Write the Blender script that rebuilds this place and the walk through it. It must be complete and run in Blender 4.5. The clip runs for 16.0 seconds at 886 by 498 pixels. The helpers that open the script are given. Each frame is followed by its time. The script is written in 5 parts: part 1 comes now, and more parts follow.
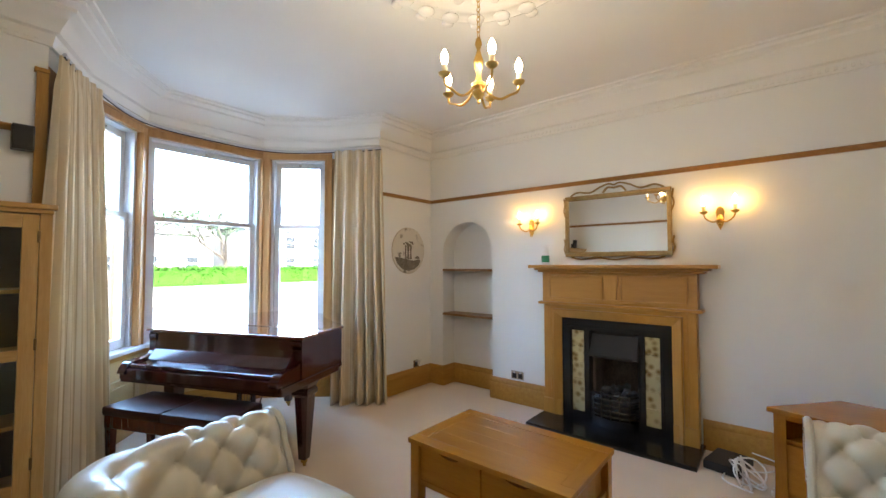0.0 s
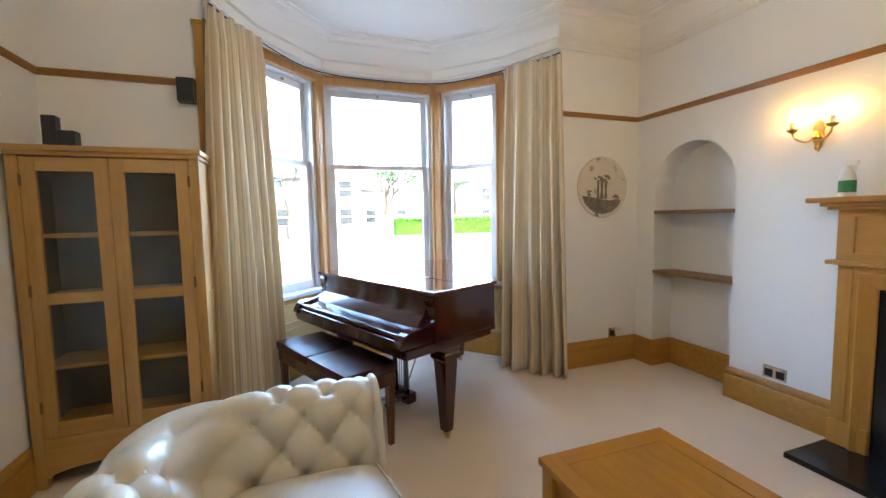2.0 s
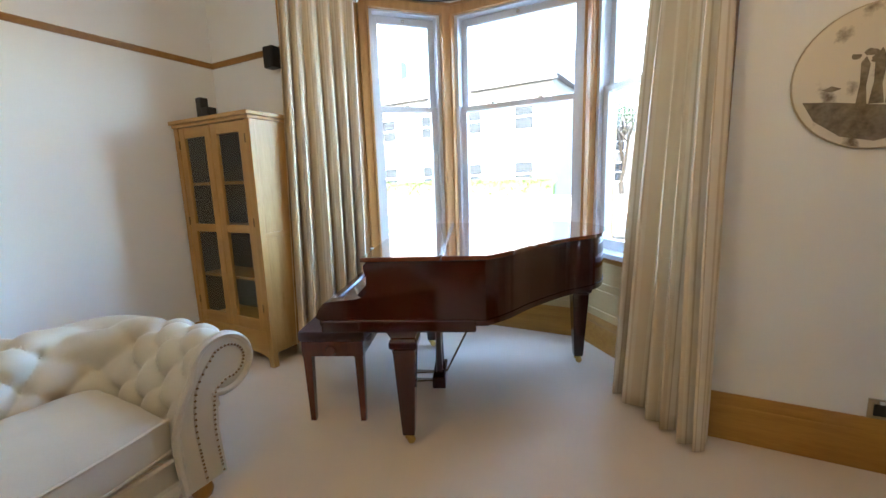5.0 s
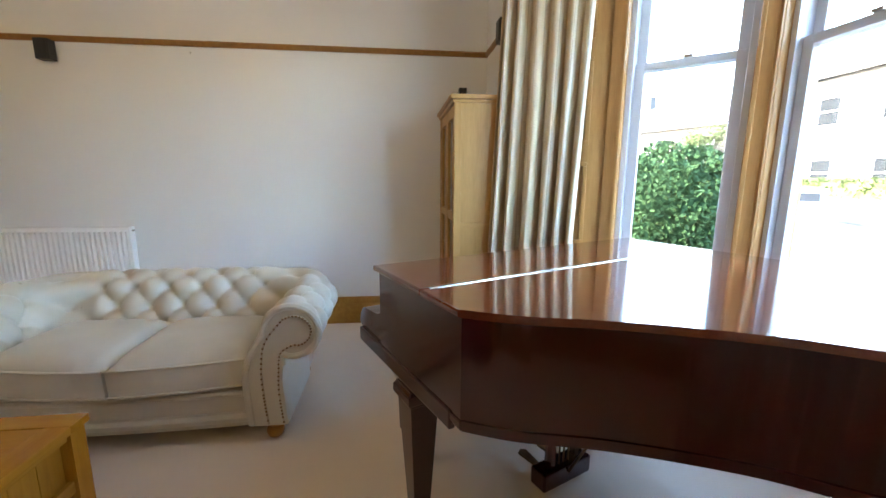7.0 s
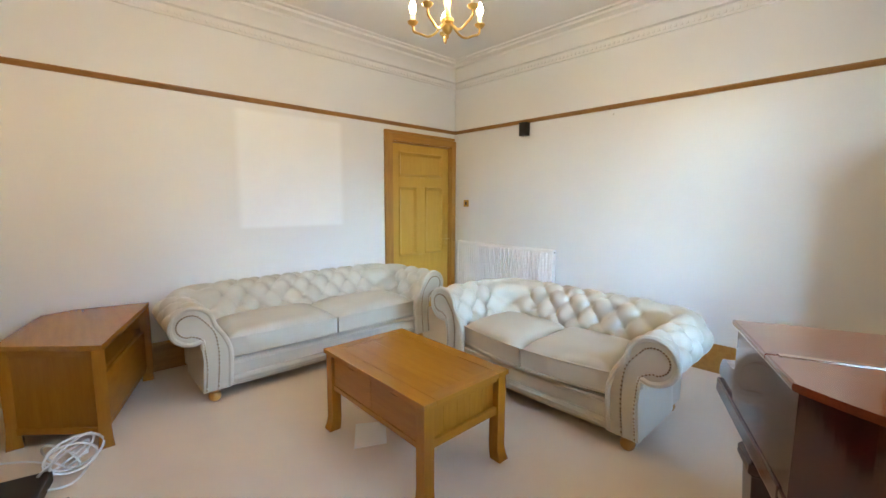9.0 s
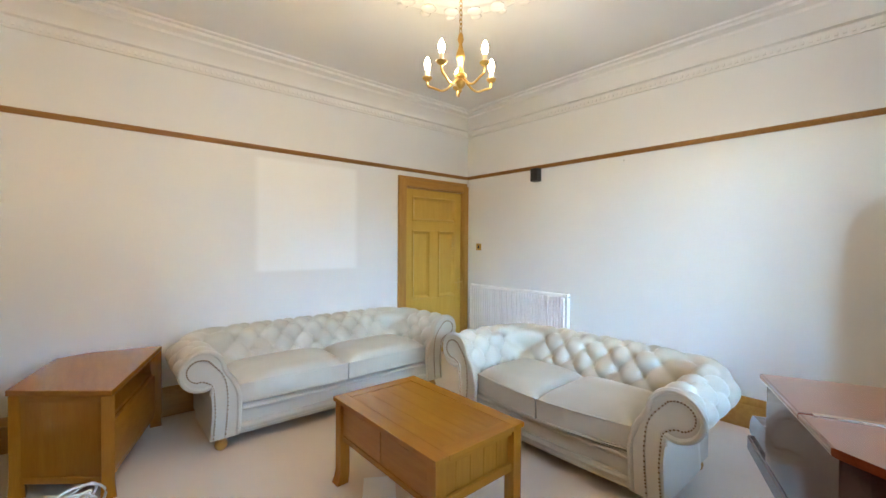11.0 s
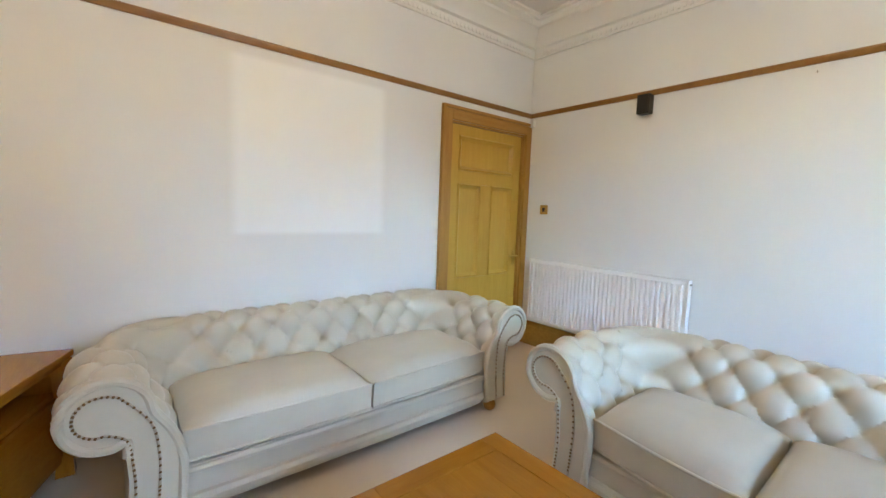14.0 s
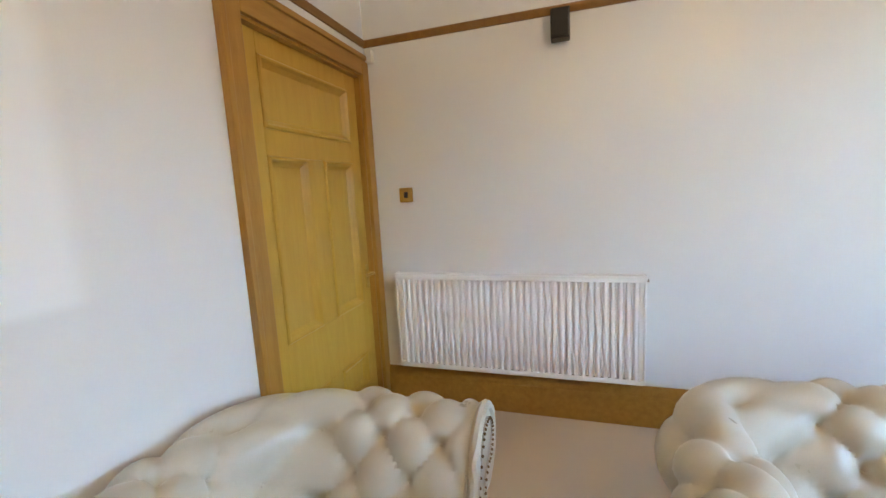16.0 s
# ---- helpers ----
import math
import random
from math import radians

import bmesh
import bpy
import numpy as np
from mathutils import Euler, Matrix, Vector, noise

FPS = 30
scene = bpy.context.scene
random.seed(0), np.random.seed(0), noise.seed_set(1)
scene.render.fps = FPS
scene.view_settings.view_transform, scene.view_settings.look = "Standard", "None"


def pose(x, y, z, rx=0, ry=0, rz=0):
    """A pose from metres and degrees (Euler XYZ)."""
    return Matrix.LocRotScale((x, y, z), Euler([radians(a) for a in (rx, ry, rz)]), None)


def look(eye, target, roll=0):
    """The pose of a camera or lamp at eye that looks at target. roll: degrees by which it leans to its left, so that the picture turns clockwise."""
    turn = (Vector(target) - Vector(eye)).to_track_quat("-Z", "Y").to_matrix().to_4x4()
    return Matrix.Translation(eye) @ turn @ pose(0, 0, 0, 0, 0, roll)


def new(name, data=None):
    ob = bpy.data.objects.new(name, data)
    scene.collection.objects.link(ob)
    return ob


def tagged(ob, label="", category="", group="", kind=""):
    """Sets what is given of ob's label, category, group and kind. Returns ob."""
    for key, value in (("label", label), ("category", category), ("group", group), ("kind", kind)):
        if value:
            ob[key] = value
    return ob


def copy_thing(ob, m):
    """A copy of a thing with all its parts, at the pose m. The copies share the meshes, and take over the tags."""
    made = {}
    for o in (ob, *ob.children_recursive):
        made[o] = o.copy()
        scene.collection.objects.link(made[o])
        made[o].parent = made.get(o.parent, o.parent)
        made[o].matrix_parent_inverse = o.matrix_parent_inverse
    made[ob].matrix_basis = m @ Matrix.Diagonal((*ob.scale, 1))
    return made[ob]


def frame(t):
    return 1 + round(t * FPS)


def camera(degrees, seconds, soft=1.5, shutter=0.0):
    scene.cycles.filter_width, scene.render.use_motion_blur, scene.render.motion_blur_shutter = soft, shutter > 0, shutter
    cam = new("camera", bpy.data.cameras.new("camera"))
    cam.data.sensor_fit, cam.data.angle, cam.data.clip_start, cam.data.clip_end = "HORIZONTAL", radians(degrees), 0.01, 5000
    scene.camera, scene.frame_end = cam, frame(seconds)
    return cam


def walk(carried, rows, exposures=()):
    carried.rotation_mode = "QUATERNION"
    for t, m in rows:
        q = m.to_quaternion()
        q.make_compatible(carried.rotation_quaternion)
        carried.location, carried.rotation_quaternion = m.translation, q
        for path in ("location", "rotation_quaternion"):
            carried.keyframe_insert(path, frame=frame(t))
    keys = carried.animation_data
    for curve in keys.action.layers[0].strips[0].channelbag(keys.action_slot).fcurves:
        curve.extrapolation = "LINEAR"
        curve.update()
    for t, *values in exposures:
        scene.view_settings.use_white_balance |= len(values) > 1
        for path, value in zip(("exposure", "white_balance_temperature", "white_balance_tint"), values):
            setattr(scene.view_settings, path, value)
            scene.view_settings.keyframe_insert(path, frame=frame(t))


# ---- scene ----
cam = camera(94.9, 16.0)
PATH = [
    (0, (-3.804, -3.321, 1.437), (-2.259, -2.053, 1.514), -0.0),
    (0.5, (-3.592, -3.216, 1.424), (-2.268, -1.718, 1.482), -0.3),
    (1, (-3.417, -3.094, 1.396), (-2.318, -1.423, 1.4), -0.3),
    (1.5, (-3.198, -2.96, 1.4), (-2.315, -1.167, 1.322), -0.4),
    (2, (-2.963, -2.95, 1.364), (-2.292, -1.073, 1.207), -1.0),
    (2.5, (-2.626, -2.975, 1.345), (-2.157, -1.046, 1.104), -1.3),
    (3, (-2.307, -2.879, 1.295), (-1.995, -0.92, 1.034), -2.4),
    (3.8, (-1.82, -2.86, 1.28), (-1.993, -0.885, 1.0), -2.2),
    (4.6, (-1.27, -2.5, 1.265), (-1.975, -0.66, 0.94), -1.9),
    (5.5, (-1.051, -1.787, 1.256), (-2.233, -0.207, 0.927), -1.5),
    (6, (-1.006, -1.395, 1.241), (-2.466, -0.072, 0.892), -1.2),
    (6.5, (-1.013, -1.059, 1.238), (-2.74, -0.104, 0.912), -1.4),
    (7, (-0.859, -0.744, 1.25), (-2.815, -0.52, 0.899), 0.3),
    (7.5, (-0.703, -0.609, 1.317), (-2.612, -1.043, 0.909), -0.0),
    (8, (-0.583, -0.571, 1.301), (-2.326, -1.461, 0.888), -0.2),
    (8.5, (-0.556, -0.533, 1.325), (-2.081, -1.779, 0.976), -0.2),
    (9, (-0.561, -0.497, 1.356), (-1.909, -1.955, 1.12), 0.3),
    (9.5, (-0.545, -0.487, 1.376), (-1.845, -2.005, 1.299), 0.6),
    (12, (-0.621, -0.548, 1.378), (-1.94, -2.051, 1.348), 0.3),
    (12.5, (-0.721, -0.652, 1.343), (-2.029, -2.153, 1.156), 0.5),
    (13, (-0.862, -0.95, 1.31), (-2.172, -2.445, 1.092), 0.9),
    (13.5, (-1.003, -1.283, 1.29), (-2.264, -2.82, 1.074), 1.3),
    (14, (-1.133, -1.702, 1.283), (-2.388, -3.247, 1.095), 2.0),
    (14.5, (-1.222, -2.109, 1.283), (-2.622, -3.529, 1.127), 1.3),
    (15, (-1.455, -2.467, 1.252), (-3.017, -3.706, 1.096), 1.0),
    (15.5, (-1.72, -2.869, 1.283), (-3.479, -3.792, 1.051), -0.7),
    (16, (-1.996, -3.153, 1.335), (-3.882, -3.759, 1.054), -3.1),
]
walk(cam, [(t, look(eye, target, roll)) for t, eye, target, roll in PATH], [(0, 5.85, 5950, 5), (1.0, 5.92, 5900, 6), (1.6, 5.95, 6050, 6), (3, 5.97, 6000, 5), (6, 5.8, 5850, 4), (7, 5.6, 6350, 7), (7.6, 5.92, 6700, 9), (8.5, 6.15, 6300, 5), (9.5, 6.25, 6000, 4), (12.5, 6.22, 5750, 3), (14, 6.12, 5900, 4), (15, 5.98, 5850, 4), (16, 6.03, 6200, 9)])

# ---------- world and light ----------
world = bpy.data.worlds.new("sky")
scene.world = world
world.use_nodes = True
wn = world.node_tree.nodes
sky = wn.new("ShaderNodeTexSky")
sky.sky_type = "NISHITA"
sky.sun_disc = False
sky.sun_elevation = radians(38)
sky.sun_rotation = radians(200)
sky.air_density, sky.dust_density, sky.ozone_density = 1.0, 3.0, 1.0
wn["Background"].inputs["Strength"].default_value = 0.15
world.node_tree.links.new(sky.outputs["Color"], wn["Background"].inputs["Color"])
sun_data = bpy.data.lights.new("sun", "SUN")
sun_data.energy, sun_data.angle, sun_data.color = 0.1, radians(12), (1.0, 0.96, 0.9)
sun = new("sun", sun_data)
# high sun from behind the house: no direct beam enters the bay
sun.matrix_world = look((0, 0, 0), (0.45, 0.75, -0.72))


# ---------- materials ----------
def node_mat(name):
    m = bpy.data.materials.new(name)
    m.use_nodes = True
    n, l = m.node_tree.nodes, m.node_tree.links
    return m, n, l, n["Principled BSDF"]


def surface(name, c1, c2, rough=0.6, scale=8.0, fine=120.0, bump=0.15, stretch=(1, 1, 1), metal=0.0, coat=0.0,
            rough2=None, spec=0.5, dist=0.002, vary=0.0):
    """Two scales of noise between two tones, with fine relief."""
    m, n, l, b = node_mat(name)
    tc = n.new("ShaderNodeTexCoord")
    mp = n.new("ShaderNodeMapping")
    mp.inputs["Scale"].default_value = stretch
    l.new(tc.outputs["Object"], mp.inputs["Vector"])
    n1 = n.new("ShaderNodeTexNoise")
    n1.inputs["Scale"].default_value, n1.inputs["Detail"].default_value = scale, 6
    n2 = n.new("ShaderNodeTexNoise")
    n2.inputs["Scale"].default_value, n2.inputs["Detail"].default_value = fine, 3
    for k in (n1, n2):
        l.new(mp.outputs["Vector"], k.inputs["Vector"])
    add = n.new("ShaderNodeMath")
    add.operation = "MULTIPLY_ADD"
    add.inputs[1].default_value = 0.4
    l.new(n2.outputs["Fac"], add.inputs[0])
    half = n.new("ShaderNodeMath")
    half.operation = "MULTIPLY"
    half.inputs[1].default_value = 0.6
    l.new(n1.outputs["Fac"], half.inputs[0])
    l.new(half.outputs[0], add.inputs[2])
    ramp = n.new("ShaderNodeValToRGB")
    ramp.color_ramp.elements[0].position, ramp.color_ramp.elements[1].position = 0.3, 0.7
    ramp.color_ramp.elements[0].color, ramp.color_ramp.elements[1].color = (*c1, 1), (*c2, 1)
    l.new(add.outputs[0], ramp.inputs["Fac"])
    colour = ramp.outputs["Color"]
    if vary:
        info = n.new("ShaderNodeObjectInfo")
        hsv = n.new("ShaderNodeHueSaturation")
        rng = n.new("ShaderNodeMapRange")
        rng.inputs["To Min"].default_value, rng.inputs["To Max"].default_value = 1 - vary, 1 + vary
        l.new(info.outputs["Random"], rng.inputs["Value"])
        l.new(rng.outputs[0], hsv.inputs["Value"])
        l.new(colour, hsv.inputs["Color"])
        colour = hsv.outputs["Color"]
    l.new(colour, b.inputs["Base Color"])
    if rough2 is None:
        b.inputs["Roughness"].default_value = rough
    else:
        rr = n.new("ShaderNodeMapRange")
        rr.inputs["To Min"].default_value, rr.inputs["To Max"].default_value = rough, rough2
        l.new(n1.outputs["Fac"], rr.inputs["Value"])
        l.new(rr.outputs[0], b.inputs["Roughness"])
    b.inputs["Metallic"].default_value = metal
    b.inputs["Coat Weight"].default_value = coat
    b.inputs["Coat Roughness"].default_value = 0.08
    b.inputs["Specular IOR Level"].default_value = spec
    if bump:
        bp = n.new("ShaderNodeBump")
        bp.inputs["Strength"].default_value, bp.inputs["Distance"].default_value = bump, dist
        l.new(add.outputs[0], bp.inputs["Height"])
        l.new(bp.outputs["Normal"], b.inputs["Normal"])
    return m


def wood(name, c1, c2, axis="z", rough=0.4, coat=0.0, vary=0.0):
    st = {"x": (1.2, 14, 14), "y": (14, 1.2, 14), "z": (14, 14, 1.2)}[axis]
    return surface(name, c1, c2, rough, 2.2, 14, 0.12, st, coat=coat, dist=0.001, vary=vary)


def glow(name, colour, strength):
    m, n, l, b = node_mat(name)
    b.inputs["Base Color"].default_value = (*colour, 1)
    b.inputs["Emission Color"].default_value = (*colour, 1)
    b.inputs["Emission Strength"].default_value = strength
    return m


WALL = surface("wall_paint", (0.775, 0.775, 0.76), (0.81, 0.81, 0.795), 0.42, 1.3, 160, 0.08, dist=0.001)
CEIL = surface("ceiling_paint", (0.78, 0.77, 0.74), (0.82, 0.81, 0.78), 0.7, 2, 120, 0.08, dist=0.001)
CARPET = surface("carpet", (0.71, 0.59, 0.465), (0.81, 0.70, 0.57), 0.95, 1.6, 420, 0.8, spec=0.1, dist=0.006)
OAK = {a: wood("oak_" + a, (0.40, 0.185, 0.030), (0.49, 0.245, 0.046), a, 0.34, vary=0.08) for a in "xyz"}
HONEY = {a: wood("honey_oak_" + a, (0.31, 0.112, 0.007), (0.39, 0.155, 0.013), a, 0.2, vary=0.06) for a in "xyz"}
PALEOAK = {a: wood("pale_oak_" + a, (0.37, 0.195, 0.048), (0.50, 0.295, 0.09), a, 0.42, vary=0.05) for a in "xyz"}
TRIM = {a: wood("varnished_trim_" + a, (0.33, 0.155, 0.024), (0.45, 0.24, 0.045), a, 0.33) for a in "xyz"}
SHELFW = wood("dark_shelf_wood", (0.17, 0.085, 0.03), (0.27, 0.145, 0.055), "y", 0.4)
RAILW = wood("dark_rail_wood", (0.23, 0.105, 0.022), (0.32, 0.16, 0.038), "x", 0.35)
PINE = wood("yellow_pine", (0.50, 0.29, 0.036), (0.57, 0.35, 0.055), "z", 0.35)
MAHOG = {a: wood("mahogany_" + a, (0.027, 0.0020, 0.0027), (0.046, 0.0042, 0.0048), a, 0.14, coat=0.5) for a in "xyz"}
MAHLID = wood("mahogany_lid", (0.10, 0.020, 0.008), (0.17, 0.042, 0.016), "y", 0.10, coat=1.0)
BENCHWOOD = wood("bench_mahogany", (0.07, 0.015, 0.008), (0.13, 0.035, 0.016), "z", 0.25, coat=0.6)
BENCHSEAT = surface("dark_bench_leather", (0.036, 0.014, 0.014), (0.060, 0.024, 0.023), 0.45, 12, 260, 0.2)
LEATHER = surface("cream_leather", (0.52, 0.475, 0.375), (0.585, 0.54, 0.435), 0.22, 7, 320, 0.18, rough2=0.42, dist=0.001)
LEATHERDK = surface("leather_piping", (0.42, 0.36, 0.27), (0.5, 0.44, 0.34), 0.45, 20, 300, 0.1)
BRASS = surface("aged_brass", (0.45, 0.29, 0.08), (0.65, 0.45, 0.15), 0.28, 20, 200, 0.1, metal=1.0)
BRONZE = surface("nail_bronze", (0.16, 0.10, 0.05), (0.26, 0.17, 0.08), 0.35, 20, 200, 0.1, metal=1.0)
GILT = surface("gilt_frame", (0.22, 0.14, 0.05), (0.40, 0.28, 0.12), 0.4, 30, 260, 0.3, metal=0.7)
BLACK = surface("black_plastic", (0.010, 0.010, 0.012), (0.02, 0.02, 0.022), 0.4, 10, 200, 0.1)
IRON = surface("cast_iron", (0.004, 0.0045, 0.006), (0.011, 0.012, 0.015), 0.27, 14, 160, 0.3)
SLATE = surface("black_slate", (0.005, 0.0055, 0.007), (0.013, 0.014, 0.017), 0.2, 6, 90, 0.15)
SOOT = surface("sooty_firebrick", (0.06, 0.045, 0.035), (0.22, 0.16, 0.12), 0.9, 6, 60, 0.5)
COAL = surface("coal", (0.008, 0.008, 0.009), (0.05, 0.05, 0.055), 0.6, 20, 90, 0.8)
WHITE = surface("white_gloss", (0.58, 0.59, 0.62), (0.64, 0.65, 0.68), 0.3, 5, 120, 0.04)
RADW = surface("white_enamel", (0.88, 0.87, 0.85), (0.92, 0.91, 0.89), 0.55, 6, 100, 0.03)
CREAMWOOD = surface("ochre_panel_paint", (0.50, 0.36, 0.16), (0.58, 0.43, 0.21), 0.4, 4, 90, 0.08)
BAYWOOD = wood("bay_post_wood", (0.37, 0.185, 0.055), (0.49, 0.27, 0.092), "z", 0.4)
CHROME = surface("brushed_steel", (0.5, 0.48, 0.44), (0.62, 0.6, 0.56), 0.25, 20, 200, 0.05, metal=1.0)
PAPER = surface("paper", (0.88, 0.88, 0.87), (0.92, 0.92, 0.91), 0.7, 6, 60, 0.02)
CABLE = surface("white_cable", (0.74, 0.73, 0.71), (0.82, 0.81, 0.79), 0.45, 6, 60, 0.02)
CANDLE = surface("ivory_candle_tube", (0.75, 0.66, 0.45), (0.8, 0.72, 0.52), 0.5, 8, 60, 0.05)
GREEN = surface("green_label", (0.03, 0.20, 0.07), (0.05, 0.27, 0.10), 0.4, 8, 60, 0.02)
SHADED_INSIDE = surface("bookcase_inside_shade", (0.085, 0.078, 0.078), (0.12, 0.11, 0.108), 0.6, 4, 60, 0.05)
STONE = surface("house_stone", (0.035, 0.034, 0.032), (0.06, 0.057, 0.053), 0.85, 2, 30, 0.5, dist=0.02)
RENDERW = surface("weathered_sandstone", (0.075, 0.069, 0.064), (0.10, 0.093, 0.087), 0.85, 1, 30, 0.2)
ROOF = surface("roof_slate", (0.07, 0.06, 0.06), (0.11, 0.09, 0.09), 0.7, 3, 30, 0.4, dist=0.02)
ROADM = surface("pale_road", (0.05, 0.05, 0.05), (0.075, 0.075, 0.073), 0.9, 0.6, 40, 0.3, dist=0.01, spec=0.1)
GRAVEL = surface("pale_gravel", (0.10, 0.096, 0.09), (0.14, 0.135, 0.125), 0.95, 3, 60, 0.6, dist=0.02)
LEAF = surface("hedge_leaf", (0.012, 0.034, 0.003), (0.026, 0.07, 0.007), 0.7, 1.2, 30, 0.1, vary=0.1, spec=0.03)
PALELEAF = surface("pale_hedge_leaf", (0.06, 0.075, 0.03), (0.10, 0.12, 0.05), 0.7, 1.2, 30, 0.1, spec=0.03)
BUSHLEAF = surface("dark_bush_leaf", (0.014, 0.032, 0.012), (0.03, 0.06, 0.024), 0.7, 1.2, 30, 0.1, spec=0.05)
BARK = surface("bark", (0.03, 0.024, 0.019), (0.055, 0.045, 0.036), 0.9, 6, 40, 0.6, spec=0.05)
CARPAINT = surface("pale_car_paint", (0.4, 0.43, 0.47), (0.46, 0.49, 0.53), 0.25, 3, 60, 0.0, coat=1.0)
DARKGLASS = surface("dark_glass", (0.012, 0.014, 0.016), (0.02, 0.022, 0.025), 0.5, 3, 60, 0.0, spec=0.02)
RUBBER = surface("rubber", (0.015, 0.015, 0.015), (0.025, 0.025, 0.025), 0.8, 8, 60, 0.1)
BULB = glow("lit_candle_bulb", (1.0, 0.52, 0.12), 2.0)
CLEARBULB = glow("lit_clear_bulb", (1.0, 0.74, 0.45), 5.2)


def curtain_mat():
    """Cream cloth with soft woven stripes along the cloth's width."""
    m, n, l, b = node_mat("striped_curtain_cloth")
    uv = n.new("ShaderNodeUVMap")
    sep = n.new("ShaderNodeSeparateXYZ")
    l.new(uv.outputs["UV"], sep.inputs[0])
    wv = n.new("ShaderNodeMath")
    wv.operation = "FRACT"
    sc = n.new("ShaderNodeMath")
    sc.operation = "MULTIPLY"
    sc.inputs[1].default_value = 1 / 0.115
    l.new(sep.outputs["X"], sc.inputs[0])
    l.new(sc.outputs[0], wv.inputs[0])
    ramp = n.new("ShaderNodeValToRGB")
    ramp.color_ramp.interpolation = "CONSTANT"
    e = ramp.color_ramp.elements
    e[0].position, e[0].color = 0.0, (0.71, 0.59, 0.40, 1)
    e[1].position, e[1].color = 0.36, (0.79, 0.69, 0.51, 1)
    for p, c in ((0.5, (0.60, 0.49, 0.33)), (0.56, (0.79, 0.71, 0.57)), (0.8, (0.62, 0.51, 0.35)), (0.87, (0.75, 0.65, 0.49))):
        k = e.new(p)
        k.color = (*c, 1)
    l.new(wv.outputs[0], ramp.inputs["Fac"])
    no = n.new("ShaderNodeTexNoise")
    no.inputs["Scale"].default_value = 350
    tc = n.new("ShaderNodeTexCoord")
    l.new(tc.outputs["Object"], no.inputs["Vector"])
    mx = n.new("ShaderNodeMix")
    mx.data_type, mx.blend_type = "RGBA", "MULTIPLY"
    mx.inputs["Factor"].default_value = 0.12
    l.new(ramp.outputs["Color"], mx.inputs["A"])
    l.new(no.outputs["Color"], mx.inputs["B"])
    l.new(mx.outputs["Result"], b.inputs["Base Color"])
    b.inputs["Roughness"].default_value = 0.75
    b.inputs["Sheen Weight"].default_value = 0.0
    thin, through_mix = n.new("ShaderNodeBsdfTranslucent"), n.new("ShaderNodeMixShader")
    through_mix.inputs[0].default_value = 0.05
    l.new(mx.outputs["Result"], thin.inputs["Color"])
    l.new(b.outputs[0], through_mix.inputs[1])
    l.new(thin.outputs[0], through_mix.inputs[2])
    l.new(through_mix.outputs[0], n["Material Output"].inputs["Surface"])
    bp = n.new("ShaderNodeBump")
    bp.inputs["Strength"].default_value, bp.inputs["Distance"].default_value = 0.2, 0.001
    l.new(no.outputs["Fac"], bp.inputs["Height"])
    l.new(bp.outputs["Normal"], b.inputs["Normal"])
    return m


def glass_mat():
    """Thin clear pane: straight through, with Fresnel gloss."""
    m, n, l, b = node_mat("window_glass")
    n.remove(b)
    clear, gloss, mix, fres = (n.new(k) for k in ("ShaderNodeBsdfTransparent", "ShaderNodeBsdfGlossy", "ShaderNodeMixShader", "ShaderNodeLayerWeight"))
    power, scale = n.new("ShaderNodeMath"), n.new("ShaderNodeMath")
    power.operation, scale.operation = "POWER", "MULTIPLY_ADD"
    power.inputs[1].default_value, scale.inputs[1].default_value, scale.inputs[2].default_value = 4.0, 0.6, 0.03
    clear.inputs["Color"].default_value = (0.97, 0.985, 0.98, 1)
    gloss.inputs["Roughness"].default_value = 0.0
    fres.inputs["Blend"].default_value = 0.5
    l.new(fres.outputs["Facing"], power.inputs[0])
    l.new(power.outputs[0], scale.inputs[0])
    l.new(scale.outputs[0], mix.inputs[0])
    l.new(clear.outputs[0], mix.inputs[1])
    l.new(gloss.outputs[0], mix.inputs[2])
    l.new(mix.outputs[0], n["Material Output"].inputs["Surface"])
    return m


def mirror_mat():
    m, n, l, b = node_mat("mirror_silver")
    b.inputs["Base Color"].default_value = (0.88, 0.88, 0.86, 1)
    b.inputs["Metallic"].default_value, b.inputs["Roughness"].default_value = 1.0, 0.02
    return m


def tile_mat():
    """Glazed tiles, olive pattern of flowers on cream."""
    m, n, l, b = node_mat("patterned_glazed_tile")
    tc = n.new("ShaderNodeTexCoord")
    v = n.new("ShaderNodeTexVoronoi")
    v.inputs["Scale"].default_value = 17
    l.new(tc.outputs["Object"], v.inputs["Vector"])
    ramp = n.new("ShaderNodeValToRGB")
    e = ramp.color_ramp.elements
    e[0].position, e[0].color = 0.12, (0.17, 0.11, 0.03, 1)
    e[1].position, e[1].color = 0.55, (0.46, 0.38, 0.19, 1)
    l.new(v.outputs["Distance"], ramp.inputs["Fac"])
    l.new(ramp.outputs["Color"], b.inputs["Base Color"])
    b.inputs["Roughness"].default_value = 0.12
    b.inputs["Coat Weight"].default_value = 0.6
    return m


